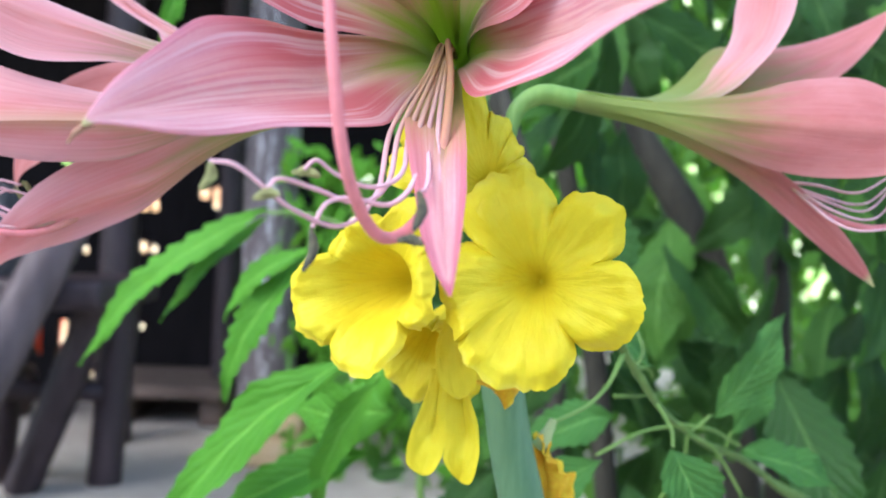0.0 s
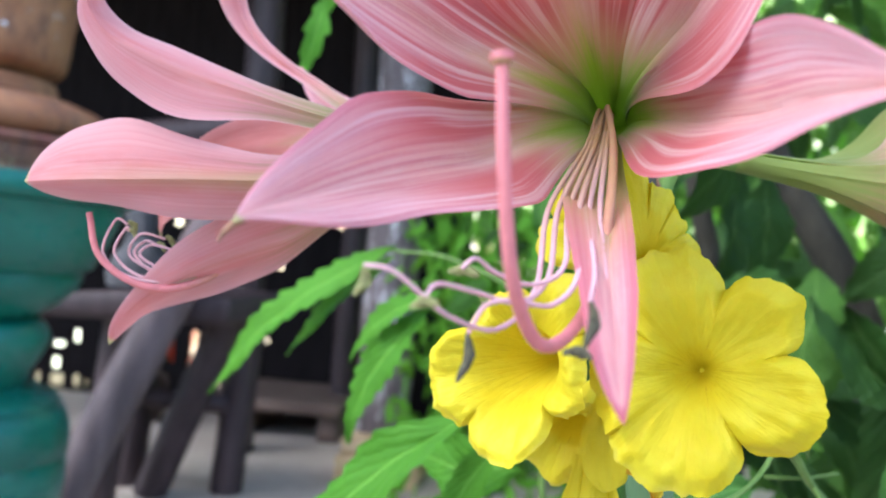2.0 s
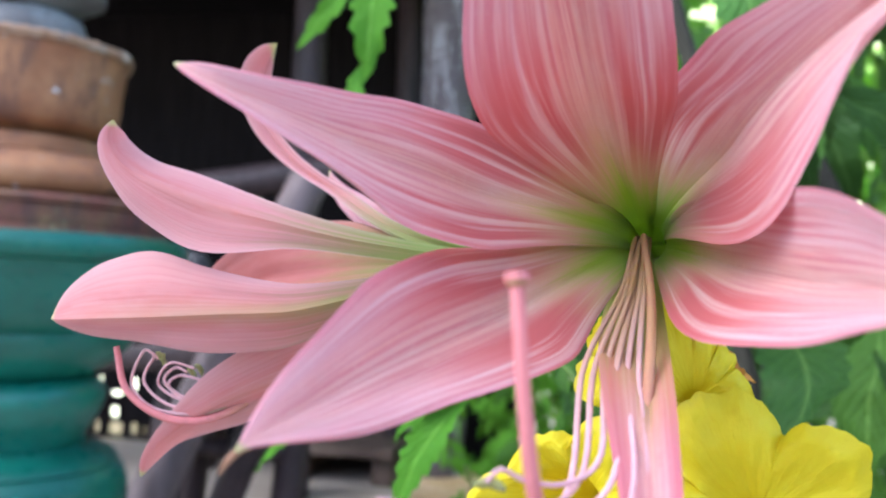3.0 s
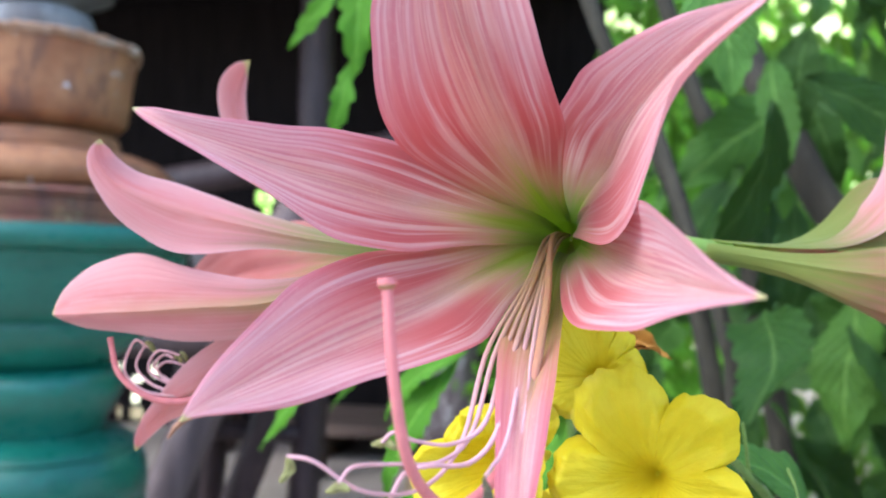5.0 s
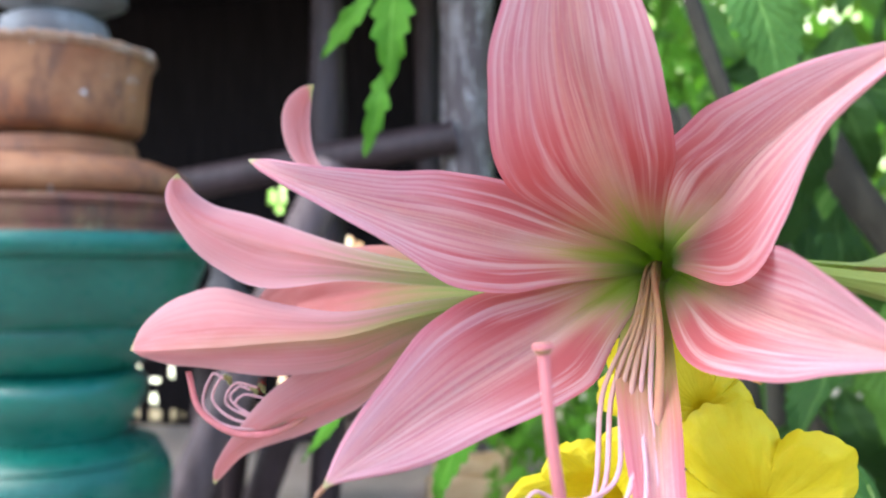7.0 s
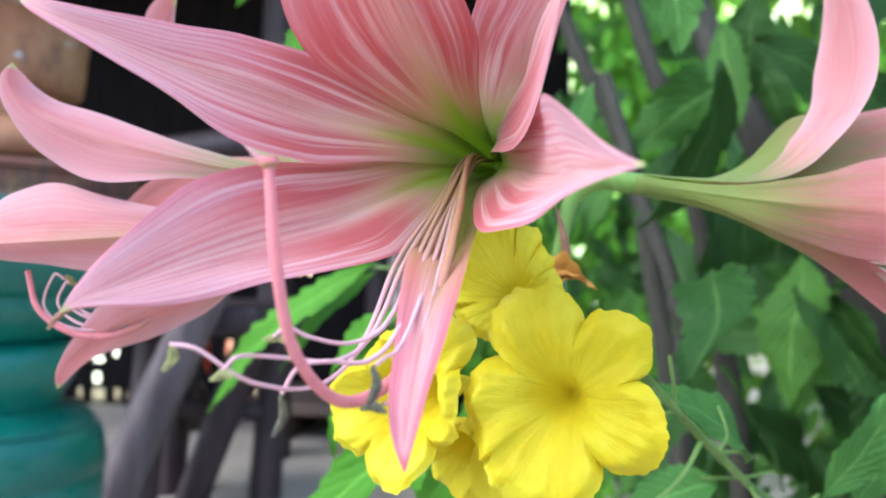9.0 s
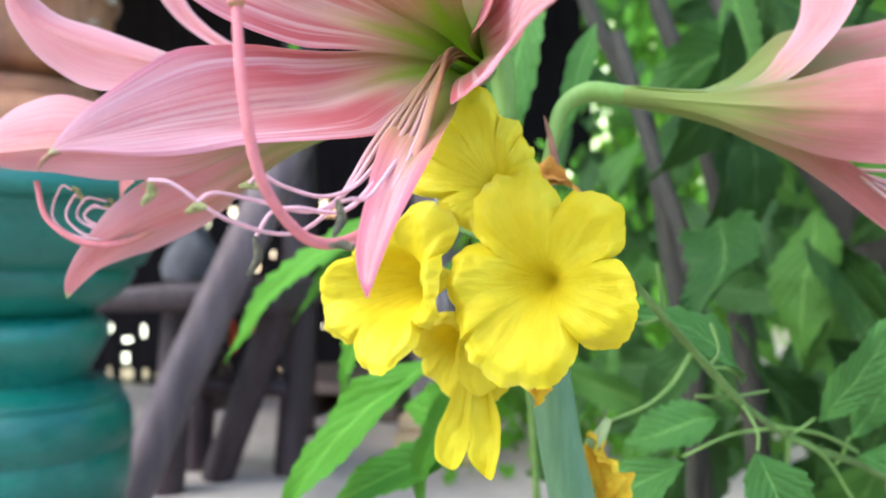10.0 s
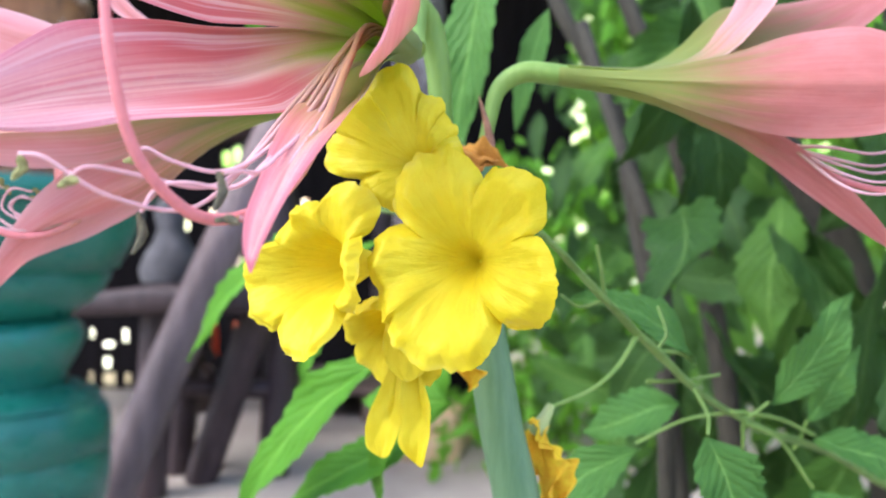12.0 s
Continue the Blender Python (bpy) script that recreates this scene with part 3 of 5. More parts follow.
def lathe(profile, centre, sides=72, wobble=0.0, seed=0.0, chipped=()):
    """A turned body: rows of radius and height, from the top down."""
    bm = bmesh.new()
    rings = []
    for k, (r, z) in enumerate(profile):
        ring = []
        for s in range(sides):
            a = 2 * math.pi * s / sides
            rr = r * (1 + wobble * noise.noise(Vector((math.cos(a) * 2 + seed, math.sin(a) * 2, z * 8))))
            zz = z + (0.008 * noise.noise(Vector((math.cos(a) * 15, math.sin(a) * 15, seed + 4))) if k in chipped else 0.0)
            ring.append(bm.verts.new(Vector(centre) + Vector((math.cos(a) * rr, math.sin(a) * rr, zz))))
        rings.append(ring)
    for a, b in zip(rings, rings[1:]):
        for s in range(sides):
            q = (s + 1) % sides
            bm.faces.new((a[s], b[s], b[q], a[q]))
    bm.faces.new(rings[0])
    bm.faces.new(rings[-1][::-1])
    return bm


# ---- ground, house and distance ----
bm = bmesh.new()
bmesh.ops.create_grid(bm, x_segments=40, y_segments=40, size=60)
tagged(mesh_object("ground", bm, FLOOR), "pinkish grey cement floor of the yard", "ground", kind="structure")

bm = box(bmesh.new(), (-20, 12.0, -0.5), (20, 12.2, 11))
# glowing sheet close behind the wall, added to light its gaps
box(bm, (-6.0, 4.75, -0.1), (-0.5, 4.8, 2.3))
tagged(mesh_object("backdrop", bm, BACKDROP), "glowing sheets for the sunlit garden, far off and behind the wall gaps", "backdrop", kind="structure")

# gaps in the wall: place along it, height, width and height of the gap
GAPS = [(-1.475, 0.97, 0.045, 0.09), (-1.425, 0.955, 0.04, 0.06), (-1.18, 1.02, 0.05, 0.05), (-1.12, 1.00, 0.04, 0.10), (-1.065, 0.985, 0.035, 0.06), (-1.475, 0.745, 0.035, 0.05), (-1.425, 0.735, 0.035, 0.03),
        (-1.85, 0.72, 0.045, 0.05), (-1.86, 0.65, 0.06, 0.035), (-1.06, 0.65, 0.025, 0.035), (-1.06, 0.58, 0.03, 0.035), (-1.985, 0.29, 0.05, 0.15), (-1.975, 0.205, 0.035, 0.03), (-1.86, 0.30, 0.045, 0.14), (-1.875, 0.205, 0.035, 0.04),
        (-1.86, 0.43, 0.025, 0.025), (-1.47, 0.35, 0.025, 0.025), (-1.99, 0.94, 0.05, 0.06), (-2.14, 0.91, 0.04, 0.10), (-1.76, 0.72, 0.03, 0.035), (-1.91, 1.235, 0.06, 0.08), (-1.85, 1.25, 0.05, 0.10), (-1.87, 1.17, 0.06, 0.05),
        (-2.71, 0.30, 0.04, 0.05), (-2.51, 0.29, 0.045, 0.07), (-2.61, 0.24, 0.08, 0.03), (-1.71, 0.10, 0.02, 0.035), (-1.81, 0.88, 0.025, 0.07),
        (-2.83, 0.03, 0.03, 0.05), (-2.72, 0.055, 0.045, 0.065), (-2.61, 0.05, 0.095, 0.07), (-2.50, 0.055, 0.05, 0.065), (-2.44, 0.05, 0.03, 0.045), (-2.62, 0.14, 0.06, 0.06)]


def house_wall():
    """Boards coloured near-black for shade, with small gaps that show the glowing garden sheet."""
    bm = bmesh.new()
    levels = sorted({0.0, 1.15, 2.3, *(max(0.0, z + k * h / 2) for _, z, _, h in GAPS for k in (-1, 1))})
    for lo, hi in zip(levels, levels[1:]):
        run, end = -6.0, -0.45 if lo < 1.15 else -0.10
        for x, z, w, h in sorted(g for g in GAPS if abs(g[1] - (lo + hi) / 2) < g[3] / 2):
            if x - w / 2 > run:
                box(bm, (run, 4.2, lo), (x - w / 2, 4.24, hi))
            run = max(run, x + w / 2)
        box(bm, (run, 4.2, lo), (end, 4.24, hi))
    return bm


tagged(mesh_object("wall_north", house_wall(), WALL_SHADED), "plank wall under the house with gaps, its shade put into the colour", "wall", kind="structure")
# unseen side wall, added so less light reaches under the house
tagged(mesh_object("wall_west_unseen", box(bmesh.new(), (-6.1, 2.9, 0), (-6.0, 4.3, 2.3)), WALL_SHADED), "unseen side wall, added to keep light from under the house", "wall", kind="structure")
# unseen wall behind the camera, added to cut low sky and bounce light
tagged(mesh_object("wall_south_unseen", box(bmesh.new(), (-8.0, -5.2, 0), (8.0, -5.0, 1.9)), BOUNCE_PALE), "unseen pale wall behind the camera, blocks low sky and bounces light", "wall", kind="structure")
# slab above the view, added to shade the space under the house
tagged(mesh_object("ceiling", box(bmesh.new(), (-6.1, 2.2, 2.3), (-0.08, 4.74, 2.4)), WALL_SHADED), "underside of the raised house, added to shade the space below", "ceiling", kind="structure")

# ---- yard furniture ----
rail = empty("wooden_railing", "weathered dark wooden railing with a leaning brace", "railing")
post_bm = tube([(-0.64, 3.2, 0.16), (-0.645, 3.2, 1.2), (-0.64, 3.2, 2.3)], [0.105, 0.10, 0.102], 20, 40, rough=0.10)
part("post", post_bm, WOOD_POST, rail, "grey weathered wooden post with pale scars")
part("beam", tube([(-2.4, 2.95, 1.09), (-1.6, 2.95, 1.19), (-0.66, 3.08, 1.34)], 0.062, 16, 20, rough=0.06), WOOD_DARK, rail)
part("brace", tube([(-1.30, 2.07, 0.0), (-1.14, 2.2, 0.47), (-0.90, 2.42, 1.16)], 0.060, 18, 30, rough=0.06, seed=3), WOOD_POLE, rail)
part("post", tube([(-2.2, 2.95, 0.0), (-2.2, 2.95, 1.14)], 0.06, 14, 8), WOOD_DARK, rail)
block = empty("post_base", "pale wooden block under the house post", "block")
part("block", box(bmesh.new(), (-0.76, 2.98, 0.0), (-0.46, 3.36, 0.10), 0.012), BLOCK, block)
part("cap", box(bmesh.new(), (-0.745, 2.995, 0.102), (-0.475, 3.345, 0.165), 0.012), BLOCK, block)

far_post = tagged(mesh_object("house_post", tube([(-1.25, 3.3, 0), (-1.25, 3.3, 1.0), (-1.25, 3.3, 1.25), (-1.25, 3.3, 1.5), (-1.25, 3.3, 2.3)], [0.07, 0.07, 0.055, 0.075, 0.06], 18, 40), WOOD_DARK),
                  "dark turned wooden post under the house", "post")

bench = empty("wooden_bench", "dark wooden bench with splayed legs", "bench")
seat_bm = box(bmesh.new(), (-1.66, 2.30, 0.59), (-0.92, 2.80, 0.675), 0.02)
bmesh.ops.bisect_plane(seat_bm, geom=seat_bm.verts[:] + seat_bm.edges[:] + seat_bm.faces[:], plane_co=(-1.5, 0, 0), plane_no=(1, 0, 0))
bmesh.ops.bisect_plane(seat_bm, geom=seat_bm.verts[:] + seat_bm.edges[:] + seat_bm.faces[:], plane_co=(-1.3, 0, 0), plane_no=(1, 0, 0))
for vert in seat_bm.verts:
    fall = max(0.0, (-1.2 - vert.co.x) / 0.46)
    vert.co.z -= 0.055 * fall ** 1.3 - (0.045 * fall ** 2 if vert.co.z < 0.62 else 0.0)
part("seat", seat_bm, WOOD_DARK, bench, "dark wooden seat with a drooping pointed end")
for foot, head in (((-1.27, 2.62, 0.0), (-1.03, 2.60, 0.62)), ((-1.06, 2.74, 0.0), (-1.02, 2.74, 0.62)), ((-1.35, 2.44, 0.0), (-1.31, 2.44, 0.60)), ((-1.40, 2.72, 0.0), (-1.36, 2.72, 0.60))):
    part("leg", tube([foot, tuple((a + b) / 2 for a, b in zip(foot, head)), head], 0.055, 12, 10, rough=0.05), WOOD_DARK, bench)
part("stretcher", tube([(-1.37, 2.58, 0.32), (-1.06, 2.7, 0.30)], 0.032, 10, 6), WOOD_DARK, bench)

tagged(mesh_object("cement_ornament", lathe([(0.01, 0.27), (0.035, 0.262), (0.05, 0.22), (0.04, 0.17), (0.055, 0.13), (0.085, 0.09), (0.10, 0.04), (0.09, 0.0)], (-1.30, 2.50, 0.672), 28, 0.15, 5), ORNAMENT),
       "dark grey weathered cement ornament on the bench", "ornament")


def turned(thing, at, name, profile, material, label="", **kw):
    return part(name, lathe(profile, at, **kw), material, thing, label)


def pot_tower():
    """Glazed pot with turned rings, and clay bowls stacked on it."""
    at = (-1.252, 1.62, -0.038)
    pot = empty("glazed_pot", "tall teal green glazed pot with turned rings", "pot")
    turned(pot, at, "rim", [(0.29, 0.964), (0.342, 0.966), (0.350, 0.956), (0.350, 0.932), (0.340, 0.920), (0.326, 0.916)], GLAZE, sides=96)
    turned(pot, at, "bowl", [(0.320, 0.9155), (0.327, 0.915), (0.308, 0.87), (0.288, 0.82), (0.266, 0.782), (0.246, 0.774), (0.250, 0.763), (0.236, 0.735), (0.206, 0.706), (0.178, 0.688), (0.160, 0.6765)], GLAZE, sides=96)
    turned(pot, at, "ring", [(0.158, 0.676), (0.176, 0.668), (0.188, 0.656), (0.194, 0.640), (0.192, 0.622), (0.182, 0.600), (0.168, 0.575), (0.158, 0.555), (0.152, 0.5345)], GLAZE, sides=96)
    turned(pot, at, "foot", [(0.150, 0.534), (0.186, 0.526), (0.216, 0.510), (0.226, 0.497), (0.223, 0.492), (0.236, 0.480), (0.244, 0.455), (0.247, 0.425), (0.247, 0.395), (0.240, 0.387), (0.244, 0.375), (0.243, 0.33), (0.238, 0.28), (0.228, 0.272), (0.230, 0.26), (0.212, 0.038)], GLAZE, sides=96)
    drum = empty("clay_drum", "dark mossy clay drum on the teal pot", "clay ring")
    turned(drum, at, "lip", [(0.28, 1.041), (0.308, 1.039), (0.315, 1.030), (0.311, 1.0205), (0.28, 1.0205)], TERRACOTTA_DARK, wobble=0.012, seed=1)
    turned(drum, at, "body", [(0.26, 1.020), (0.305, 1.0195), (0.308, 0.995), (0.304, 0.978), (0.312, 0.9685), (0.19, 0.9685)], TERRACOTTA_DARK, wobble=0.01, seed=2)
    dish = empty("clay_dish", "worn orange clay dish upside down on the drum", "dish")
    turned(dish, at, "base_ring", [(0.12, 1.170), (0.168, 1.168), (0.175, 1.1365)], TERRACOTTA)
    turned(dish, at, "plate", [(0.16, 1.136), (0.215, 1.128), (0.258, 1.112), (0.284, 1.090), (0.291, 1.074), (0.286, 1.056), (0.270, 1.0435), (0.2, 1.0435)], TERRACOTTA, wobble=0.01, seed=2)
    bowl = empty("clay_bowl", "orange clay bowl with a chipped pale rim", "bowl")
    turned(bowl, at, "body", [(0.19, 1.352), (0.203, 1.350), (0.199, 1.32), (0.193, 1.28), (0.189, 1.24), (0.184, 1.205), (0.172, 1.190), (0.13, 1.180), (0.12, 1.1725), (0.08, 1.1715)], TERRACOTTA, wobble=0.012, seed=3)
    turned(bowl, at, "rim", [(0.188, 1.360), (0.206, 1.368), (0.214, 1.362), (0.209, 1.3505), (0.19, 1.3505)], CHIPPED, "pale chipped rim", sides=120, wobble=0.03, seed=6, chipped=(0, 1, 2))
    cap = empty("cement_finial", "grey cement cap on the clay bowl", "finial")
    turned(cap, at, "knob", [(0.10, 1.56), (0.145, 1.55), (0.150, 1.49), (0.12, 1.475), (0.085, 1.4505)], GREY, wobble=0.02, seed=4)
    turned(cap, at, "base", [(0.08, 1.45), (0.108, 1.435), (0.116, 1.41), (0.112, 1.385), (0.11, 1.3605)], GREY, wobble=0.02, seed=5)


pot_tower()

platform = empty("wooden_platform", "low worn wooden platform under the house", "platform")
for k in range(4):
    part("plank", box(bmesh.new(), (-1.5, 3.56 + 0.145 * k, 0.12), (-0.9, 3.70 + 0.145 * k, 0.17), 0.006), WOOD_LOW, platform)
for x in (-1.4, -1.0):
    part("bearer", box(bmesh.new(), (x, 3.6, 0.0), (x + 0.09, 4.12, 0.118), 0.006), WOOD_LOW, platform)
jar = empty("clay_jar", "small brown clay jar on the floor", "jar")
turned(jar, (-1.845, 3.7, 0.0), "body", [(0.045, 0.231), (0.09, 0.20), (0.105, 0.14), (0.10, 0.08), (0.07, 0.015), (0.068, 0.0)], JAR, wobble=0.02, seed=7)
turned(jar, (-1.845, 3.7, 0.0), "neck", [(0.05, 0.27), (0.062, 0.27), (0.064, 0.26), (0.046, 0.2325)], JAR, wobble=0.02, seed=8)
for x, y, r in ((-0.98, 3.9, 0.055), (-2.75, 3.5, 0.06)):
    tagged(mesh_object("house_post", tube([(x, y, 0), (x + 0.01, y, 1.2), (x, y, 2.3)], r, 14, 20, rough=0.06, seed=x), WOOD_DARK), "dark round wooden post under the house", "post", "posts under the house")
# made-up red shape, added where a red spot shows through the gaps
gap_thing = tagged(mesh_object("red_shape", lathe([(0.15, 0.42), (0.16, 0.42), (0.165, 0.40), (0.12, 0.0), (0.1, 0.0)], (-2.13, 4.45, 0.0), 36), RED), "red shape behind the house wall, added for the red spot in its gaps", "bucket")

# ---- pink lily plant ----
lily = empty("amaryllis_plant", "pink striped amaryllis with three open trumpet flowers on one green stalk", "flower")
part("stalk", tube([(0.075, 0.255, 0.0), (0.062, 0.262, 0.45), (0.038, 0.267, 0.68), (0.0265, 0.27, 0.745), (0.0195, 0.271, 0.79), (0.0185, 0.272, 0.826)], [0.0105, 0.0095, 0.0078, 0.0070, 0.0066, 0.0062], 22, 50), SCAPE, lily, "thick blue-green stalk")
part("spathe", tube([(0.0250, 0.2685, 0.826), (0.0238, 0.2685, 0.836), (0.0210, 0.2680, 0.8465)], [0.0013, 0.0014, 0.0010, 0.0002], 8, 14, rough=0.2), SPATHE, lily, "dry brown pointed spathe")
for base, middle, tip, seed in (((0.0130, 0.2600, 0.8290), (0.0225, 0.2575, 0.8268), (0.0340, 0.2580, 0.8205), 4), ((0.0145, 0.2640, 0.8285), (0.0200, 0.2590, 0.8250), (0.0290, 0.2580, 0.8235), 7)):
    petal("spathe", base, middle, tip, (middle[0], middle[1] + 0.0012, middle[2] + 0.0022), (middle[0] + 0.0006, middle[1] - 0.0016, middle[2] - 0.0022), lily, (0, 0, 0.9), 0.7, 2.6, 0.002, 0.003, seed=seed, along=30, across=12,
          materials=[SPATHE_CURL, SPATHE_CURL], label="curled dry orange-brown spathe", ruffle=0.0011)


def lily_flower(throat, pedicel, pedicel_radii, petals, axis, back=0.020, radius=0.0040, blend=0.30, start=None):
    """Tube and stalk of one flower as a part, its petals under it. petals: middle, tip, two rims, and shape values."""
    throat, axis = Vector(throat), Vector(axis).normalized()
    start = Vector(start) if start else throat - axis * back
    bore = (throat - start).normalized()
    flower = part("flower", tube(pedicel, pedicel_radii, 18, 40), STEM, lily, "pink trumpet flower with a green tube")
    for k, (middle, tip, left, right, more) in enumerate(petals):
        out = (Vector(middle) - throat)
        out = (out - axis * out.dot(axis)).normalized()
        extra = dict(heel=0.42, cup=0.002, wave=0.0022, sharp=1.3, widest=0.42, seed=k + len(petals) * throat.x)
        extra.update(more)
        petal("petal", start, middle, tip, left, right, flower, throat + axis * 0.09, ring=(bore, radius + 0.0003 * (k % 2), blend), **extra)
    return flower


main_flower = lily_flower(
    (0.002, 0.207, 0.857), [(0.0185, 0.272, 0.822), (0.0105, 0.2720, 0.8330), (0.0084, 0.2710, 0.8400), (0.0071, 0.2710, 0.8580), (0.0040, 0.2700, 0.8705), (0.0008, 0.2630, 0.8745), (0.0022, 0.2525, 0.8660), (0.0046, 0.2445, 0.8570)],
    [0.0036, 0.0036, 0.0036, 0.0040, 0.0048, 0.0050, 0.0050, 0.0042],
    [((-0.0434, 0.160, 0.8652), (-0.0736, 0.140, 0.8771), (-0.0404, 0.168, 0.8772), (-0.0404, 0.157, 0.8512), dict(rims=((9.4, 15.4, 14.2, 9.6, 6.0, 3.8, 2.2), (9.4, 14.0, 15.0, 8.4, 3.6, 1.6, 0.8)), roll=(0.0, 0.0016))),
     ((-0.0337, 0.157, 0.8330), (-0.0517, 0.122, 0.8201), (-0.0427, 0.156, 0.8470), (-0.0202, 0.163, 0.8235), dict(rims=((10.8, 15.4, 14.6, 10.6, 7.0, 3.8, 1.4), (12.0, 17.0, 14.8, 11.6, 8.6, 4.4, 1.4)))),
     ((0.0025, 0.169, 0.8255), (0.0045, 0.128, 0.796), (-0.0075, 0.170, 0.8265), (0.0118, 0.1655, 0.8265), dict(cup=0.0012, rims=((8.4, 9.0, 7.6, 6.2, 5.0, 4.0, 2.2), (3.6, 4.8, 5.2, 5.0, 4.4, 3.2, 1.6)), roll=(0.0, 0.0012), materials=[PETAL_OUT, PETAL_LOW])),
     ((0.0244, 0.155, 0.8464), (0.0401, 0.115, 0.8429), (0.0229, 0.157, 0.8614), (0.0139, 0.155, 0.8299), dict(rims=((13.0, 14.5, 14.0, 12.0, 8.0, 3.4, 1.2), (12.2, 17.2, 13.8, 9.8, 5.8, 2.9, 1.2)), roll=(0.0012, 0.0008))),
     ((0.0218, 0.167, 0.8772), (0.0449, 0.1405, 0.8935), (0.0088, 0.174, 0.8862), (0.0248, 0.151, 0.8612), dict(rims=((16.0, 18.0, 13.4, 10.8, 8.6, 5.6, 2.0), (20.0, 29.5, 23.0, 16.2, 9.8, 5.6, 2.4)), roll=(0.0, 0.0018))),
     ((-0.0110, 0.168, 0.8885), (-0.0127, 0.150, 0.9244), (-0.0260, 0.162, 0.8865), (0.0110, 0.166, 0.8855), dict(rims=((13.6, 20.6, 20.0, 17.2, 12.4, 6.8, 2.6), (10.5, 16.0, 18.2, 18.0, 15.8, 11.0, 5.0))))],
    (-0.08, -0.99, 0.03), back=0.036, radius=0.0047, blend=0.34)

side_flower = lily_flower(
    (-0.045, 0.260, 0.850), [(0.0165, 0.274, 0.814), (0.0125, 0.278, 0.825), (0.0080, 0.2775, 0.836), (0.0015, 0.2735, 0.8435), (-0.006, 0.2705, 0.8465), (-0.016, 0.2670, 0.8475)],
    [0.0030, 0.0030, 0.0034, 0.0044, 0.0044, 0.0038],
    [((-0.1055, 0.226, 0.8351), (-0.1565, 0.228, 0.8308), (-0.1095, 0.229, 0.8491), (-0.1075, 0.234, 0.8211), dict(rims=((4.5, 6.4, 11.6, 16.2, 14.6, 11.0, 6.0), (9.0, 13.0, 12.4, 9.6, 8.0, 6.2, 4.0)))),
     ((-0.1089, 0.228, 0.8621), (-0.1349, 0.219, 0.8845), (-0.1169, 0.237, 0.8731), (-0.1099, 0.223, 0.8491), dict(rims=((5.5, 12.0, 16.6, 13.2, 10.8, 7.6, 4.2), (3.6, 6.0, 12.6, 9.8, 5.4, 3.0, 1.6)), materials=[PETAL_BACK, PETAL_IN])),
     ((-0.1055, 0.2830, 0.8800), (-0.1160, 0.2810, 0.9230), (-0.1155, 0.2790, 0.8800), (-0.0955, 0.2850, 0.8800), dict(rims=((3.5, 3.6, 3.8, 5.6, 8.4, 9.6, 6.0), (3.0, 3.6, 4.2, 5.4, 7.2, 8.0, 5.0)), materials=[PETAL_BACK, PETAL_BACK])),
     ((-0.074, 0.292, 0.862), (-0.1040, 0.305, 0.8840), (-0.076, 0.293, 0.868), (-0.073, 0.293, 0.855), dict(rims=((4.0, 6.0, 7.0, 6.4, 5.0, 3.4, 1.6), (4.0, 6.0, 6.6, 6.0, 5.0, 3.4, 1.6)))),
     ((-0.1002, 0.244, 0.8149), (-0.1390, 0.249, 0.7846), (-0.0969, 0.240, 0.8249), (-0.1039, 0.252, 0.8059), dict(rims=((12.0, 15.5, 13.0, 9.4, 5.0, 2.6, 1.4), (10.0, 13.0, 14.0, 12.4, 10.0, 7.0, 3.2)), materials=[PETAL_BACK, PETAL_IN])),
     ((-0.112, 0.282, 0.846), (-0.150, 0.300, 0.818), (-0.112, 0.284, 0.860), (-0.114, 0.277, 0.832), dict(rims=((10.0, 16.0, 15.0, 11.0, 8.0, 5.0, 2.4), (10.0, 14.0, 15.0, 13.0, 10.0, 6.0, 2.4)), materials=[PETAL_RED_LIGHT, PETAL_RED_LIGHT]))],
    (-0.99, -0.08, 0.0), blend=0.42, start=(-0.006, 0.2705, 0.8465))

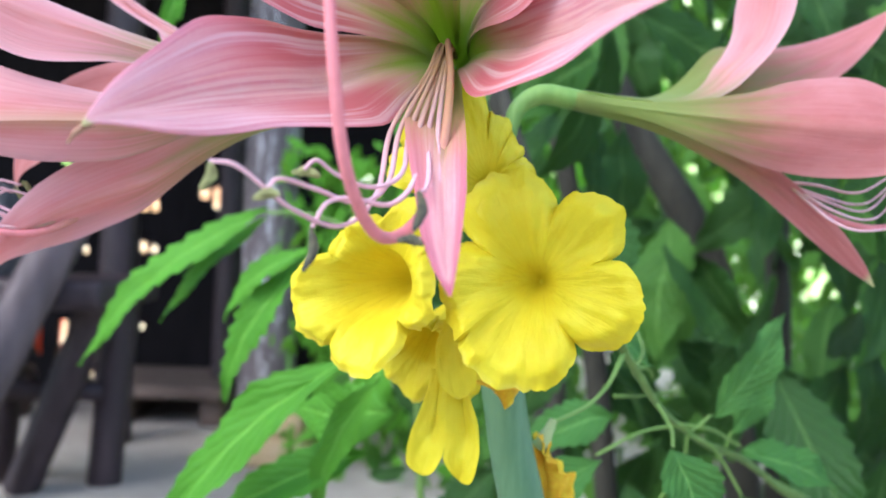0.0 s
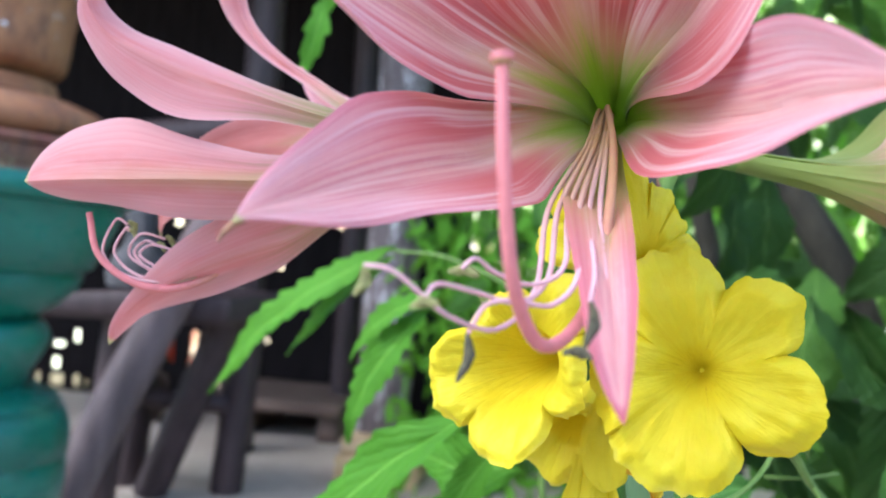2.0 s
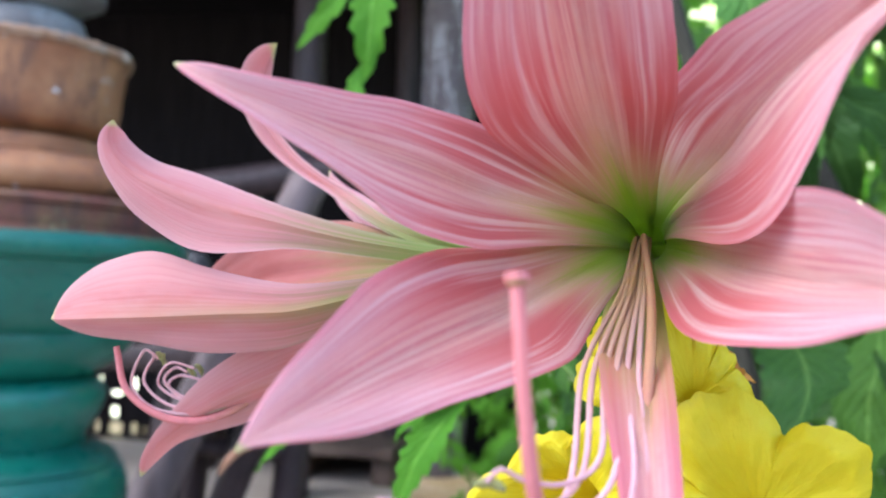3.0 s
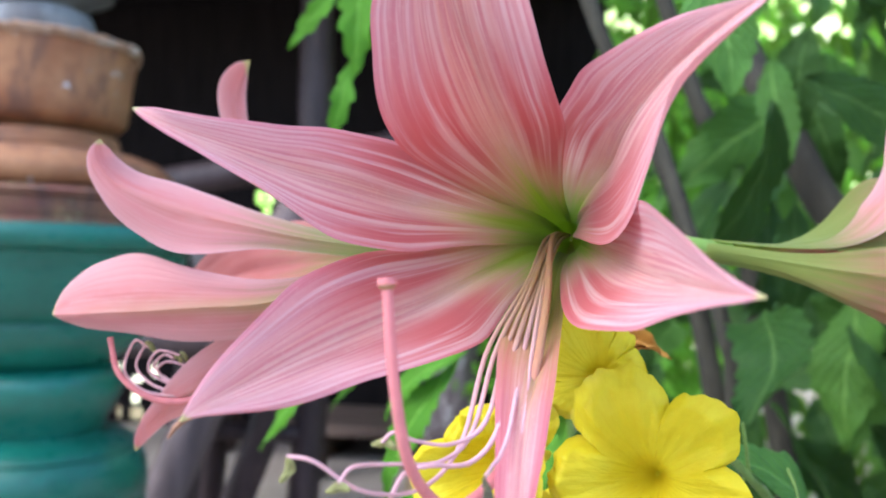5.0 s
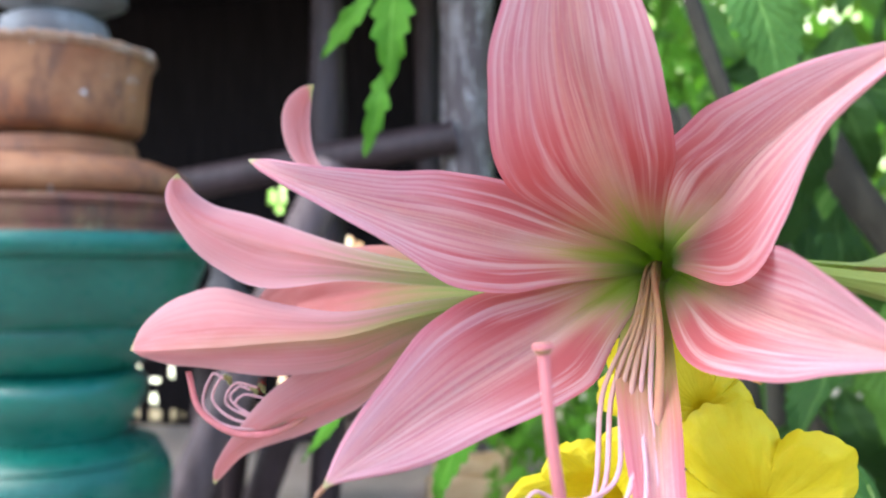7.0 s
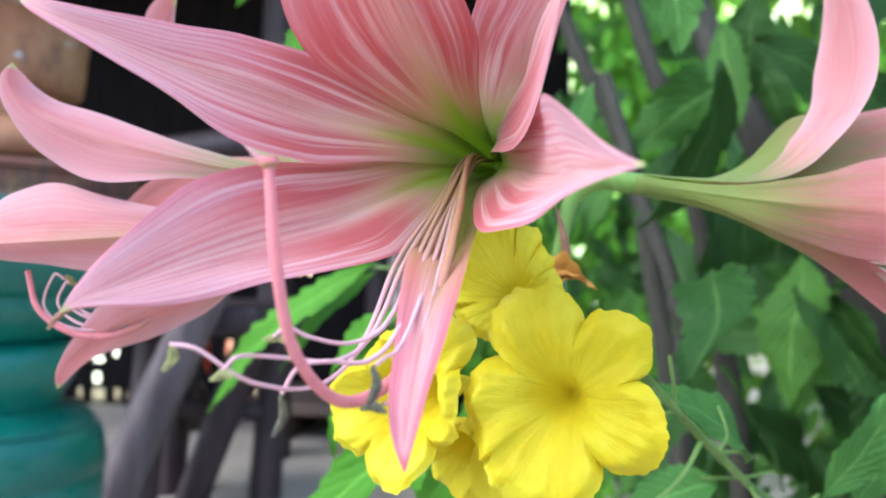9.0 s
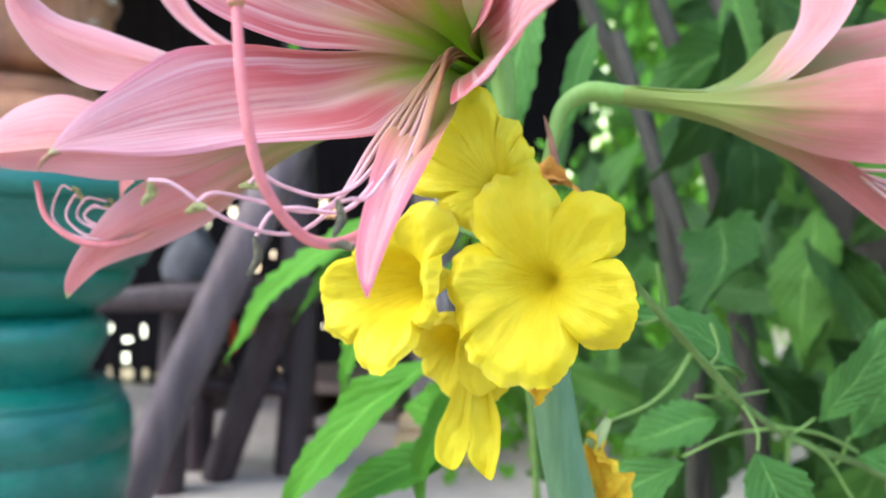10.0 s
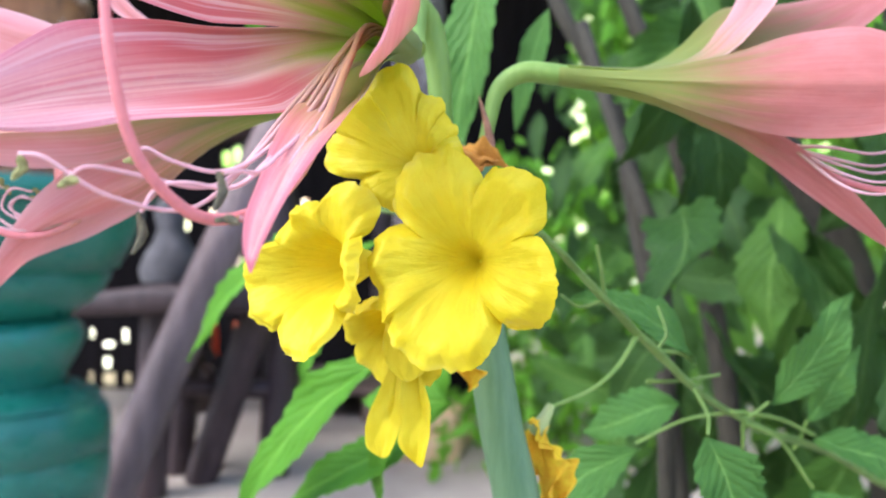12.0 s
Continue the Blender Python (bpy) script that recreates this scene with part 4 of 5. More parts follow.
right_flower = lily_flower(
    (0.064, 0.2825, 0.8525), [(0.020, 0.272, 0.822), (0.0232, 0.274, 0.838), (0.0262, 0.2765, 0.850), (0.034, 0.2785, 0.8555), (0.044, 0.280, 0.8548), (0.054, 0.2815, 0.8535)],
    [0.0021, 0.0022, 0.0028, 0.0034, 0.0035, 0.0030],
    [((0.0988, 0.262, 0.8465), (0.1542, 0.256, 0.8442), (0.1008, 0.266, 0.8625), (0.0968, 0.265, 0.8305), dict(materials=[PETAL_CORAL_SHADED, PETAL_IN], rims=((2.8, 5.6, 10.4, 15.2, 17.6, 16.0, 10.0), (3.4, 7.4, 12.6, 15.2, 15.6, 14.4, 10.0)))),
     ((0.1006, 0.276, 0.8355), (0.1485, 0.280, 0.7953), (0.1006, 0.271, 0.8425), (0.0996, 0.283, 0.8275), dict(materials=[PETAL_CORAL_SHADED, PETAL_IN], rims=((3.0, 4.6, 5.2, 4.6, 4.4, 3.8, 2.4), (4.4, 5.8, 6.4, 6.6, 6.8, 6.0, 3.4)))),
     ((0.107, 0.290, 0.874), (0.101, 0.282, 0.935), (0.100, 0.300, 0.879), (0.115, 0.281, 0.876), dict(materials=[PETAL_BACK, PETAL_IN], widest=0.62, sharp=1.8, heel=0.2)),
     ((0.106, 0.310, 0.862), (0.108, 0.340, 0.882), (0.106, 0.307, 0.874), (0.110, 0.314, 0.852), dict(materials=[PETAL_CORAL_SHADED, PETAL_IN], rims=((2.0, 3.0, 4.0, 4.4, 4.0, 3.0, 1.6), (2.0, 3.0, 4.0, 4.4, 4.0, 3.0, 1.6)))),
     ((0.122, 0.300, 0.870), (0.170, 0.315, 0.900), (0.112, 0.308, 0.882), (0.126, 0.290, 0.860), dict(materials=[PETAL_CORAL_SHADED, PETAL_IN], heel=0.2)),
     ((0.112, 0.298, 0.850), (0.158, 0.315, 0.838), (0.114, 0.303, 0.860), (0.110, 0.291, 0.838), dict(materials=[PETAL_CORAL_SHADED, PETAL_IN], rims=((2.4, 5.0, 8.0, 9.0, 8.0, 6.0, 3.0), (2.4, 5.0, 8.0, 9.0, 8.0, 6.0, 3.0))))],
    (0.99, 0.02, 0.0), radius=0.0034, blend=0.42, start=(0.043, 0.2798, 0.8550))


def stamen(flower, points, radius, bead=None, dark=False, name="filament", material=None):
    stalk = part(name, tube(points, [radius * (0.6 if name == "style" else 1.1), radius * (0.7 if name == "style" else 1.3), radius * (1.1 if name == "style" else 1.4), radius, radius * 0.9, radius * 0.8], 8, 44), material or FILAMENT, flower)
    if bead:
        a, b = Vector(bead[0]), Vector(bead[1])
        m = (a + b) / 2 + (a - b).orthogonal().normalized() * (a - b).length * 0.18
        part("anther", tube([a, m, b], [0.0003, 0.00075, 0.00085, 0.0007, 0.0003], 9, 14, rough=0.45, seed=a.x * 900), ANTHER_DARK if dark else ANTHER, flower)


# style and stamens of the flower that looks at the path
stamen(main_flower, [(0.0038, 0.234, 0.857), (0.0025, 0.205, 0.8545), (0.0035, 0.184, 0.8400), (0.0015, 0.163, 0.8170), (-0.003, 0.149, 0.8070), (-0.008, 0.1345, 0.8055), (-0.0118, 0.1225, 0.8145), (-0.0138, 0.1185, 0.829), (-0.0152, 0.1187, 0.844)], 0.0011, name="style", material=STYLE)
part("stigma", tube([(-0.0151, 0.1187, 0.843), (-0.01525, 0.1187, 0.8447)], [0.0011, 0.0017, 0.0014], 12, 8, rough=0.2), STYLE, main_flower)
part("dried_tip", tube([(-0.0508, 0.1236, 0.8208), (-0.0526, 0.1222, 0.8192), (-0.0537, 0.1216, 0.8172)], [0.0006, 0.0005, 0.0002], 8, 8, rough=0.3), SPATHE, main_flower, "dried brown petal tip")


def fan(k):
    """The first half of a stamen: along the lower petal, spreading towards its end."""
    f = (k - 2.5) / 2.5
    return [(0.0038 + 0.0012 * f, 0.234, 0.857), (0.0022 + 0.0016 * f, 0.209, 0.8545 - 0.001 * (k % 2)), (0.0001 + 0.0022 * f, 0.192 - 0.001 * (k % 3), 0.8434), (-0.0038 + 0.0050 * f, 0.1775 - 0.001 * (k % 2), 0.8289)]


stamen(main_flower, [*fan(0), (-0.0095, 0.153, 0.8135), (-0.0145, 0.142, 0.8068), (-0.021, 0.128, 0.809), (-0.028, 0.1225, 0.8147), (-0.0325, 0.122, 0.8155)], 0.00042,
       ((-0.0322, 0.122, 0.8155), (-0.0335, 0.1216, 0.8112)))
stamen(main_flower, [*fan(1), (-0.0075, 0.153, 0.8155), (-0.0120, 0.145, 0.8110), (-0.018, 0.134, 0.8125), (-0.0225, 0.126, 0.8135), (-0.0237, 0.122, 0.8115)], 0.00042,
       ((-0.0217, 0.1216, 0.8108), (-0.0258, 0.1222, 0.8100)))
stamen(main_flower, [*fan(2), (-0.0050, 0.154, 0.8175), (-0.0100, 0.147, 0.8140), (-0.0155, 0.140, 0.8155), (-0.0185, 0.1365, 0.8175), (-0.0205, 0.1355, 0.8158)], 0.00042,
       ((-0.0178, 0.1357, 0.8148), (-0.0226, 0.1360, 0.8152)))
stamen(main_flower, [*fan(3), (-0.0025, 0.153, 0.8165), (-0.0065, 0.146, 0.8110), (-0.0125, 0.139, 0.8115), (-0.0165, 0.1365, 0.8105), (-0.0187, 0.135, 0.8062)], 0.00048,
       ((-0.0187, 0.1343, 0.8062), (-0.0198, 0.1338, 0.7990)), True)
stamen(main_flower, [*fan(4), (0.0000, 0.152, 0.8175), (-0.0005, 0.143, 0.8135), (-0.0008, 0.136, 0.8130), (-0.0012, 0.130, 0.8122)], 0.00042,
       ((-0.0010, 0.1281, 0.8125), (-0.0016, 0.1279, 0.8062)), True)
stamen(main_flower, [*fan(5), (0.0020, 0.152, 0.8155), (0.0012, 0.146, 0.8085), (0.000, 0.141, 0.8048), (-0.0012, 0.136, 0.8052)], 0.00042,
       ((-0.0002, 0.1343, 0.8040), (-0.0045, 0.1339, 0.8046)), True)

# those of the flower that looks along the yard
stamen(side_flower, [(-0.06, 0.258, 0.846), (-0.09, 0.252, 0.822), (-0.110, 0.246, 0.806), (-0.124, 0.239, 0.8035), (-0.136, 0.235, 0.811), (-0.1405, 0.235, 0.8235)], 0.0011, name="style", material=STYLE)
for k, (y, x, z, hook) in enumerate(((0.240, -0.132, 0.822, 0.0), (0.246, -0.127, 0.8185, 0.004), (0.250, -0.134, 0.820, -0.003), (0.243, -0.122, 0.8155, 0.003), (0.253, -0.129, 0.8165, 0.0))):
    stamen(side_flower, [(-0.06, 0.259, 0.846), (-0.092, 0.254, 0.823), (-0.112, (y + 0.25) / 2, 0.807), (x + 0.004, y, 0.8055 + 0.002 * (k % 2)), (x - 0.006, y, 0.812), (x - 0.003, y, z), (x + 0.001 + hook, y, z - 0.001)], 0.00045,
           ((x + 0.001 + hook, y, z), (x + 0.003 + hook, y + 0.001, z - 0.003)))
# and of the one that looks away over the shrub
stamen(right_flower, [(0.085, 0.285, 0.848), (0.110, 0.279, 0.832), (0.132, 0.277, 0.818), (0.150, 0.276, 0.8155), (0.163, 0.276, 0.825)], 0.0010, name="style", material=STYLE)
for k, (y, z, lift) in enumerate(((0.272, 0.820, 0.010), (0.280, 0.825, 0.006), (0.276, 0.823, 0.012), (0.284, 0.829, 0.005), (0.270, 0.816, 0.003))):
    stamen(right_flower, [(0.085, 0.285, 0.848), (0.112, (y + 0.285) / 2, 0.832), (0.130, y, z), (0.144, y, z - 0.002), (0.153 + 0.001 * k, y, z + lift)], 0.0004,
           ((0.153 + 0.001 * k, y, z + lift), (0.151 + 0.001 * k, y, z + lift + 0.004)))

# ---- yellow trumpet branch ----
branch = empty("trumpet_branch", "yellow trumpet flower branch with toothed green leaves", "flower branch")
trumpet("corolla", (0.0267, 0.2070, 0.7959), (-0.25, -0.96, 0.0), branch, [(-54, 0.0274, 0.012, 0.66), (18, 0.0276, 0.005, 0.70), (75, 0.0286, 0.006, 0.64), (150, 0.0229, 0.010, 0.76), (222, 0.0266, 0.012, 0.91)], 0.0280, 0.013, 0.20, 1, foot=(0.0290, 0.2155, 0.7955), crinkle=0.35)
trumpet("corolla", (-0.0125, 0.2150, 0.7939), (-0.45, -0.88, -0.08), branch, [(-48, 0.0205, 0.010, 0.60), (28, 0.0258, 0.001, 0.80), (84, 0.0180, 0.003, 0.72), (150, 0.0229, 0.012, 0.69), (234, 0.0227, 0.014, 0.88)], 0.0240, 0.028, 0.38, 5, foot=(0.0000, 0.2320, 0.7955), crinkle=0.35)
trumpet("corolla", (0.0142, 0.2120, 0.8198), (-0.12, -0.97, 0.08), branch, [(44, 0.0140, 0.0, 0.85), (70, 0.0186, 0.001, 0.93), (92, 0.0288, 0.004, 0.80), (125, 0.0262, 0.006, 0.93), (158, 0.0262, 0.006, 0.93), (190, 0.0130, 0.002, 0.86)], 0.0240, 0.012, 0.12, 9, foot=(0.0190, 0.2240, 0.8160), crinkle=0.15, material=YELLOW_PLAIN)
trumpet("corolla", (-0.001, 0.2345, 0.776), (-0.35, -0.75, -0.55), branch, [(-16, 0.015, 0.0), (56, 0.010, 0.0), (128, 0.015, 0.002), (200, 0.0215, 0.004), (272, 0.020, 0.004)], 0.0205, 0.02, 0.35, 13)
yellow = [YELLOW_PLAIN, YELLOW_PLAIN]
petal("lobe", (0.0042, 0.232, 0.7700), (0.0022, 0.226, 0.7535), (-0.0004, 0.226, 0.7412), (-0.0033, 0.228, 0.7520), (0.0066, 0.225, 0.7535), branch, (-0.3, -0.1, 0.75), 0.5, 3.4, 0.003, 0.001, 0.60, 2, 30, 16, yellow)
petal("lobe", (0.0080, 0.230, 0.7700), (0.0110, 0.224, 0.7535), (0.0098, 0.223, 0.7408), (0.0060, 0.2255, 0.7535), (0.0158, 0.2215, 0.7515), branch, (-0.3, -0.1, 0.75), 0.5, 3.4, 0.003, 0.001, 0.60, 3, 30, 16, yellow)
petal("lobe", (0.0090, 0.226, 0.790), (0.0065, 0.219, 0.776), (0.0085, 0.219, 0.7635), (0.002, 0.220, 0.777), (0.0125, 0.219, 0.772), branch, (0, 0, 0.75), 0.5, 3.0, 0.001, 0.001, 0.6, 4, 24, 12, yellow)
part("stem", tube([(0.030, 0.243, 0.806), (0.041, 0.255, 0.803), (0.057, 0.279, 0.7845), (0.078, 0.319, 0.760), (0.100, 0.357, 0.7365), (0.130, 0.40, 0.715), (0.19, 0.47, 0.68), (0.30, 0.60, 0.58), (0.36, 0.70, 0.30), (0.38, 0.74, 0.0)],
                  [0.0009, 0.0011, 0.0013, 0.0017, 0.0014, 0.0016, 0.0020, 0.006, 0.012, 0.014], 10, 120, rough=0.4), TWIG, branch, "thin olive green twig")
for name, pts, r in (("flower_stalk", [(0.071, 0.306, 0.767), (0.064, 0.297, 0.757), (0.055, 0.288, 0.7505), (0.0425, 0.280, 0.746)], 0.0009),
                     ("side_twig", [(0.0755, 0.342, 0.7450), (0.090, 0.346, 0.7450), (0.1045, 0.352, 0.7468)], 0.0008),
                     ("side_twig", [(0.078, 0.319, 0.760), (0.082, 0.322, 0.766), (0.0795, 0.328, 0.7755)], 0.0008),
                     ("side_twig", [(0.060, 0.284, 0.781), (0.059, 0.282, 0.790), (0.0575, 0.28, 0.799)], 0.0008),
                     ("side_twig", [(0.060, 0.284, 0.781), (0.052, 0.281, 0.779), (0.046, 0.278, 0.783)], 0.0007),
                     ("leaf_stalk", [(0.094, 0.345, 0.742), (0.0985, 0.339, 0.733), (0.098, 0.334, 0.7265)], 0.0008),
                     ("leaf_stalk", [(0.112, 0.373, 0.728), (0.092, 0.365, 0.7255), (0.072, 0.357, 0.717)], 0.0009),
                     ("leaf_stalk", [(0.112, 0.373, 0.728), (0.135, 0.40, 0.7205), (0.155, 0.418, 0.7095)], 0.0010),
                     ("leaf_stalk", [(0.112, 0.373, 0.728), (0.118, 0.379, 0.724), (0.1290, 0.3844, 0.7304)], 0.0008),
                     ("leaf_stalk", [(0.118, 0.382, 0.722), (0.135, 0.395, 0.712), (0.150, 0.40, 0.690)], 0.0009),
                     ("leaf_stalk", [(0.118, 0.382, 0.722), (0.118, 0.39, 0.705), (0.110, 0.40, 0.685)], 0.0009),
                     ("leaf_stalk", [(0.148, 0.43, 0.700), (0.150, 0.427, 0.704), (0.1530, 0.4250, 0.7150)], 0.0008),
                     ("leaf_stalk", [(0.078, 0.319, 0.760), (0.088, 0.337, 0.757), (0.096, 0.36, 0.7495)], 0.0008)):
    part(name, tube(pts, [r * 1.1, r * 0.8, r * 0.8], 8, 16), TWIG if name == "side_twig" else STEM, branch)
part("calyx", tube([(0.0425, 0.280, 0.747), (0.040, 0.279, 0.7415), (0.0375, 0.279, 0.7375)], [0.0012, 0.0024, 0.0034], 10, 10, rough=0.2), CALYX, branch, "pale withered calyx")
petal("dried_flower", (0.0385, 0.279, 0.742), (0.0405, 0.277, 0.726), (0.046, 0.277, 0.705), (0.0358, 0.278, 0.727), (0.0452, 0.274, 0.727), branch, (0, -1, 0.7), 0.45, 4, 0.003, 0.009, seed=3, materials=[DRY, DRY], ruffle=0.0026, label="shrivelled orange flower")
petal("dried_flower", (0.039, 0.280, 0.742), (0.0425, 0.281, 0.727), (0.0455, 0.282, 0.708), (0.0375, 0.283, 0.727), (0.048, 0.278, 0.727), branch, (0, -1, 0.7), 0.45, 4, 0.003, 0.009, seed=6, materials=[DRY, DRY], ruffle=0.0026, label="shrivelled orange flower")
petal("dried_flower", (0.018, 0.243, 0.775), (0.0205, 0.240, 0.767), (0.023, 0.239, 0.7585), (0.0178, 0.241, 0.767), (0.0240, 0.238, 0.766), branch, (0, -1, 0.7), 0.8, 5, 0.003, 0.006, seed=9, materials=[DRY, DRY], ruffle=0.0018, label="shrivelled orange flower")

for base, tip, width, kw in (((0.1290, 0.3844, 0.7304), (0.1658, 0.3974, 0.7781), 0.0224, dict(face=(0.45, -1, 0.2), seed=1, bend=0.06)),
                             ((0.1530, 0.4250, 0.7150), (0.1775, 0.4350, 0.7500), 0.0195, dict(face=(0.5, -1, 0.1), seed=2, bend=0.05)),
                             ((0.098, 0.334, 0.7265), (0.114, 0.325, 0.686), 0.027, dict(face=(0.2, -1, 0.3), seed=3, bend=0.03)),
                             ((0.096, 0.36, 0.7495), (0.047, 0.33, 0.779), 0.026, dict(face=(0.3, -0.6, 0.9), seed=4, bend=0.12)),
                             ((0.155, 0.418, 0.7095), (0.205, 0.42, 0.688), 0.026, dict(face=(0.1, -0.7, 0.9), seed=5, bend=0.08)),
                             ((0.072, 0.357, 0.717), (0.022, 0.345, 0.674), 0.024, dict(face=(-0.3, -0.8, 0.7), seed=6, bend=0.10)),
                             ((0.097, 0.45, 0.717), (0.047, 0.45, 0.700), 0.030, dict(face=(-0.2, -0.8, 0.8), seed=7, bend=0.08)),
                             ((0.150, 0.40, 0.690), (0.175, 0.39, 0.655), 0.026, dict(face=(-0.2, -0.8, 0.6), seed=8, bend=0.08))):
    leaf("leaflet", base, tip, width, branch, LEAF_FRESH, **kw)

# ---- leaves beside the stalk ----
spray = empty("leaf_spray", "bright green toothed leaves of the trumpet shrub", "leaves")
part("stem", tube([(0.09, 0.56, 0.0), (0.011, 0.54, 0.5), (-0.011, 0.53, 0.72), (-0.02, 0.52, 0.79), (-0.07, 0.53, 0.818), (-0.118, 0.56, 0.822)], [0.004, 0.003, 0.002, 0.0015, 0.0013, 0.001], 9, 40), TWIG, spray)
for base, tip, width, kw in (((-0.112, 0.558, 0.823), (-0.248, 0.59, 0.710), 0.030, dict(bend=0.09, seed=1, teeth=12)),
                             ((-0.114, 0.562, 0.818), (-0.192, 0.59, 0.742), 0.018, dict(bend=0.07, seed=2, teeth=9)),
                             ((-0.070, 0.48, 0.800), (-0.124, 0.50, 0.752), 0.018, dict(bend=0.16, seed=3, teeth=8)),
                             ((-0.078, 0.485, 0.795), (-0.123, 0.50, 0.706), 0.026, dict(bend=0.12, seed=4, teeth=10)),
                             ((-0.034, 0.395, 0.748), (-0.142, 0.445, 0.638), 0.033, dict(bend=0.10, seed=5, teeth=12)),
                             ((-0.026, 0.40, 0.742), (-0.060, 0.43, 0.664), 0.020, dict(bend=0.07, seed=6, teeth=10)),
                             ((-0.030, 0.42, 0.700), (-0.115, 0.45, 0.655), 0.028, dict(bend=0.08, seed=7, teeth=10)),
                             ((-0.018, 0.43, 0.715), (-0.075, 0.47, 0.708), 0.036, dict(bend=0.05, seed=8, teeth=9, face=(0, -1, 0.3))),
                             ((0.004, 0.45, 0.955), (-0.018, 0.45, 0.835), 0.030, dict(bend=0.06, seed=9, teeth=10)),
                             ((0.030, 0.46, 0.925), (0.014, 0.45, 0.858), 0.016, dict(bend=0.06, seed=12, teeth=8)),
                             ((-0.01, 0.45, 0.76), (-0.045, 0.46, 0.69), 0.026, dict(bend=0.06, seed=10, teeth=10))):
    leaf("leaflet", base, tip, width, spray, LEAF_FRESH if kw["seed"] in (9, 12) else LEAF, **{"face": (-0.1, -0.8, 0.7), "tooth": 0.36 if kw["seed"] < 5 else 0.18, **kw})

hanging = empty("hanging_leaves", "light green toothed leaves hanging from above", "leaves")
part("stem", tube([(-0.14, 0.64, 1.20), (-0.165, 0.61, 1.10), (-0.176, 0.602, 1.065), (-0.183, 0.602, 1.002)], [0.002, 0.0015, 0.001], 8, 16), TWIG, hanging)
for base, tip, width, kw in (((-0.1744, 0.6000, 1.0734), (-0.1815, 0.6000, 0.9909), 0.030, dict(seed=1, teeth=5, tooth=0.45, bend=0.04, widest=0.30)),
                             ((-0.1850, 0.6000, 1.0038), (-0.2005, 0.6000, 0.9376), 0.017, dict(seed=2, teeth=4, tooth=0.5, bend=0.08)),
                             ((-0.1922, 0.6000, 1.0642), (-0.2344, 0.6000, 1.0141), 0.016, dict(seed=3, teeth=4, tooth=0.4, bend=0.10))):
    leaf("leaflet", base, tip, width, hanging, LEAF, **{"face": (0.3, -1, 0.2), **kw})

# ---- shrub behind ----
shrub = empty("trumpet_shrub", "dense green shrub with long toothed drooping leaves", "shrub")
for pts, r in (([(0.20, 1.0, 0.0), (0.125, 0.95, 0.62), (0.095, 0.95, 0.815), (0.075, 0.95, 0.92), (0.042, 0.95, 1.0), (0.008, 0.95, 1.065), (-0.06, 0.97, 1.25)], 0.0105),
               ([(0.26, 1.0, 0.0), (0.19, 0.95, 0.60), (0.157, 0.95, 0.802), (0.140, 0.95, 0.887), (0.108, 0.95, 0.998), (0.084, 0.95, 1.06), (0.03, 0.97, 1.25)], 0.0115),
               ([(0.42, 1.05, 0.0), (0.32, 0.92, 0.70), (0.20, 0.92, 0.95), (0.14, 1.0, 1.13), (0.10, 1.1, 1.4)], 0.018),
               ([(0.12, 0.9, 0.0), (0.11, 0.75, 0.68), (0.098, 0.72, 0.80), (0.073, 0.75, 0.88), (0.04, 0.80, 1.0)], 0.007),
               ([(0.5, 1.2, 0.0), (0.42, 1.05, 0.8), (0.36, 1.0, 1.1), (0.33, 1.05, 1.5)], 0.014)):
    part("stem", tube(pts, [r * 1.3, r * 1.1, r, r * 0.9, r * 0.8], 12, 50, rough=0.15, seed=r * 100), BARK, shrub)
part("leaf_stalk", tube([(0.03, 0.97, 1.25), (0.05, 0.78, 1.17), (0.064, 0.62, 1.10), (0.0705, 0.55, 1.054)], [0.0022, 0.0016, 0.0012], 8, 20), TWIG, shrub)
leaf("leaf", (0.0705, 0.55, 1.054), (0.0783, 0.55, 0.957), 0.046, shrub, LEAF_FRESH, face=(-0.1, -1, 0.25), seed=21, bend=0.05, teeth=9, tooth=0.25)

rng = random.Random(11)
PROTO = []
for k in range(14):
    p = leaf("leaf", (0, 0, 0), (rng.uniform(-0.2, 0.2), rng.uniform(-0.15, 0.15), -1), rng.uniform(0.34, 0.48), None, (LEAF_SHADED, LEAF_SHADED, LEAF_MID)[k % 3], face=(0, -1, 0.1), bend=rng.uniform(-0.02, 0.10), teeth=rng.choice((9, 11, 13)), seed=k * 1.9, across=6,
             fold=rng.uniform(0.1, 0.35), tooth=0.20)
    PROTO.append(p.data)
    bpy.data.objects.remove(p)


def scatter(count, xs, ys, zs, sizes, turn, keep=None, joined=None, shaded=0.0):
    """Leaves of the shrub, each a part, or joined into one mesh where they stand far off. shaded: the share taken only
    from leaves whose colour holds shade.
    """
    made = 0
    while made < count:
        x, y, z = rng.uniform(*xs), rng.uniform(*ys), rng.uniform(*zs)
        if keep and not keep(x, y, z):
            continue
        made += 1
        mesh = rng.choice(PROTO if rng.random() > shaded else [m for m in PROTO if m.materials[0] == LEAF_SHADED])
        s = rng.uniform(*sizes)
        place = pose(x, y, z, rng.gauss(-8, 22), rng.gauss(0, turn), rng.gauss(0, 40)) @ Matrix.Diagonal((s, s, s, 1))
        if joined is None:
            o = new("leaf", mesh)
            o.parent = shrub
            o.matrix_basis = place
            continue
        copy = mesh.copy()
        copy.transform(place)
        slot = 0 if mesh.materials[0] == LEAF_SHADED else 1
        copy.polygons.foreach_set("material_index", [slot] * len(copy.polygons))
        joined.from_mesh(copy)
        bpy.data.meshes.remove(copy)


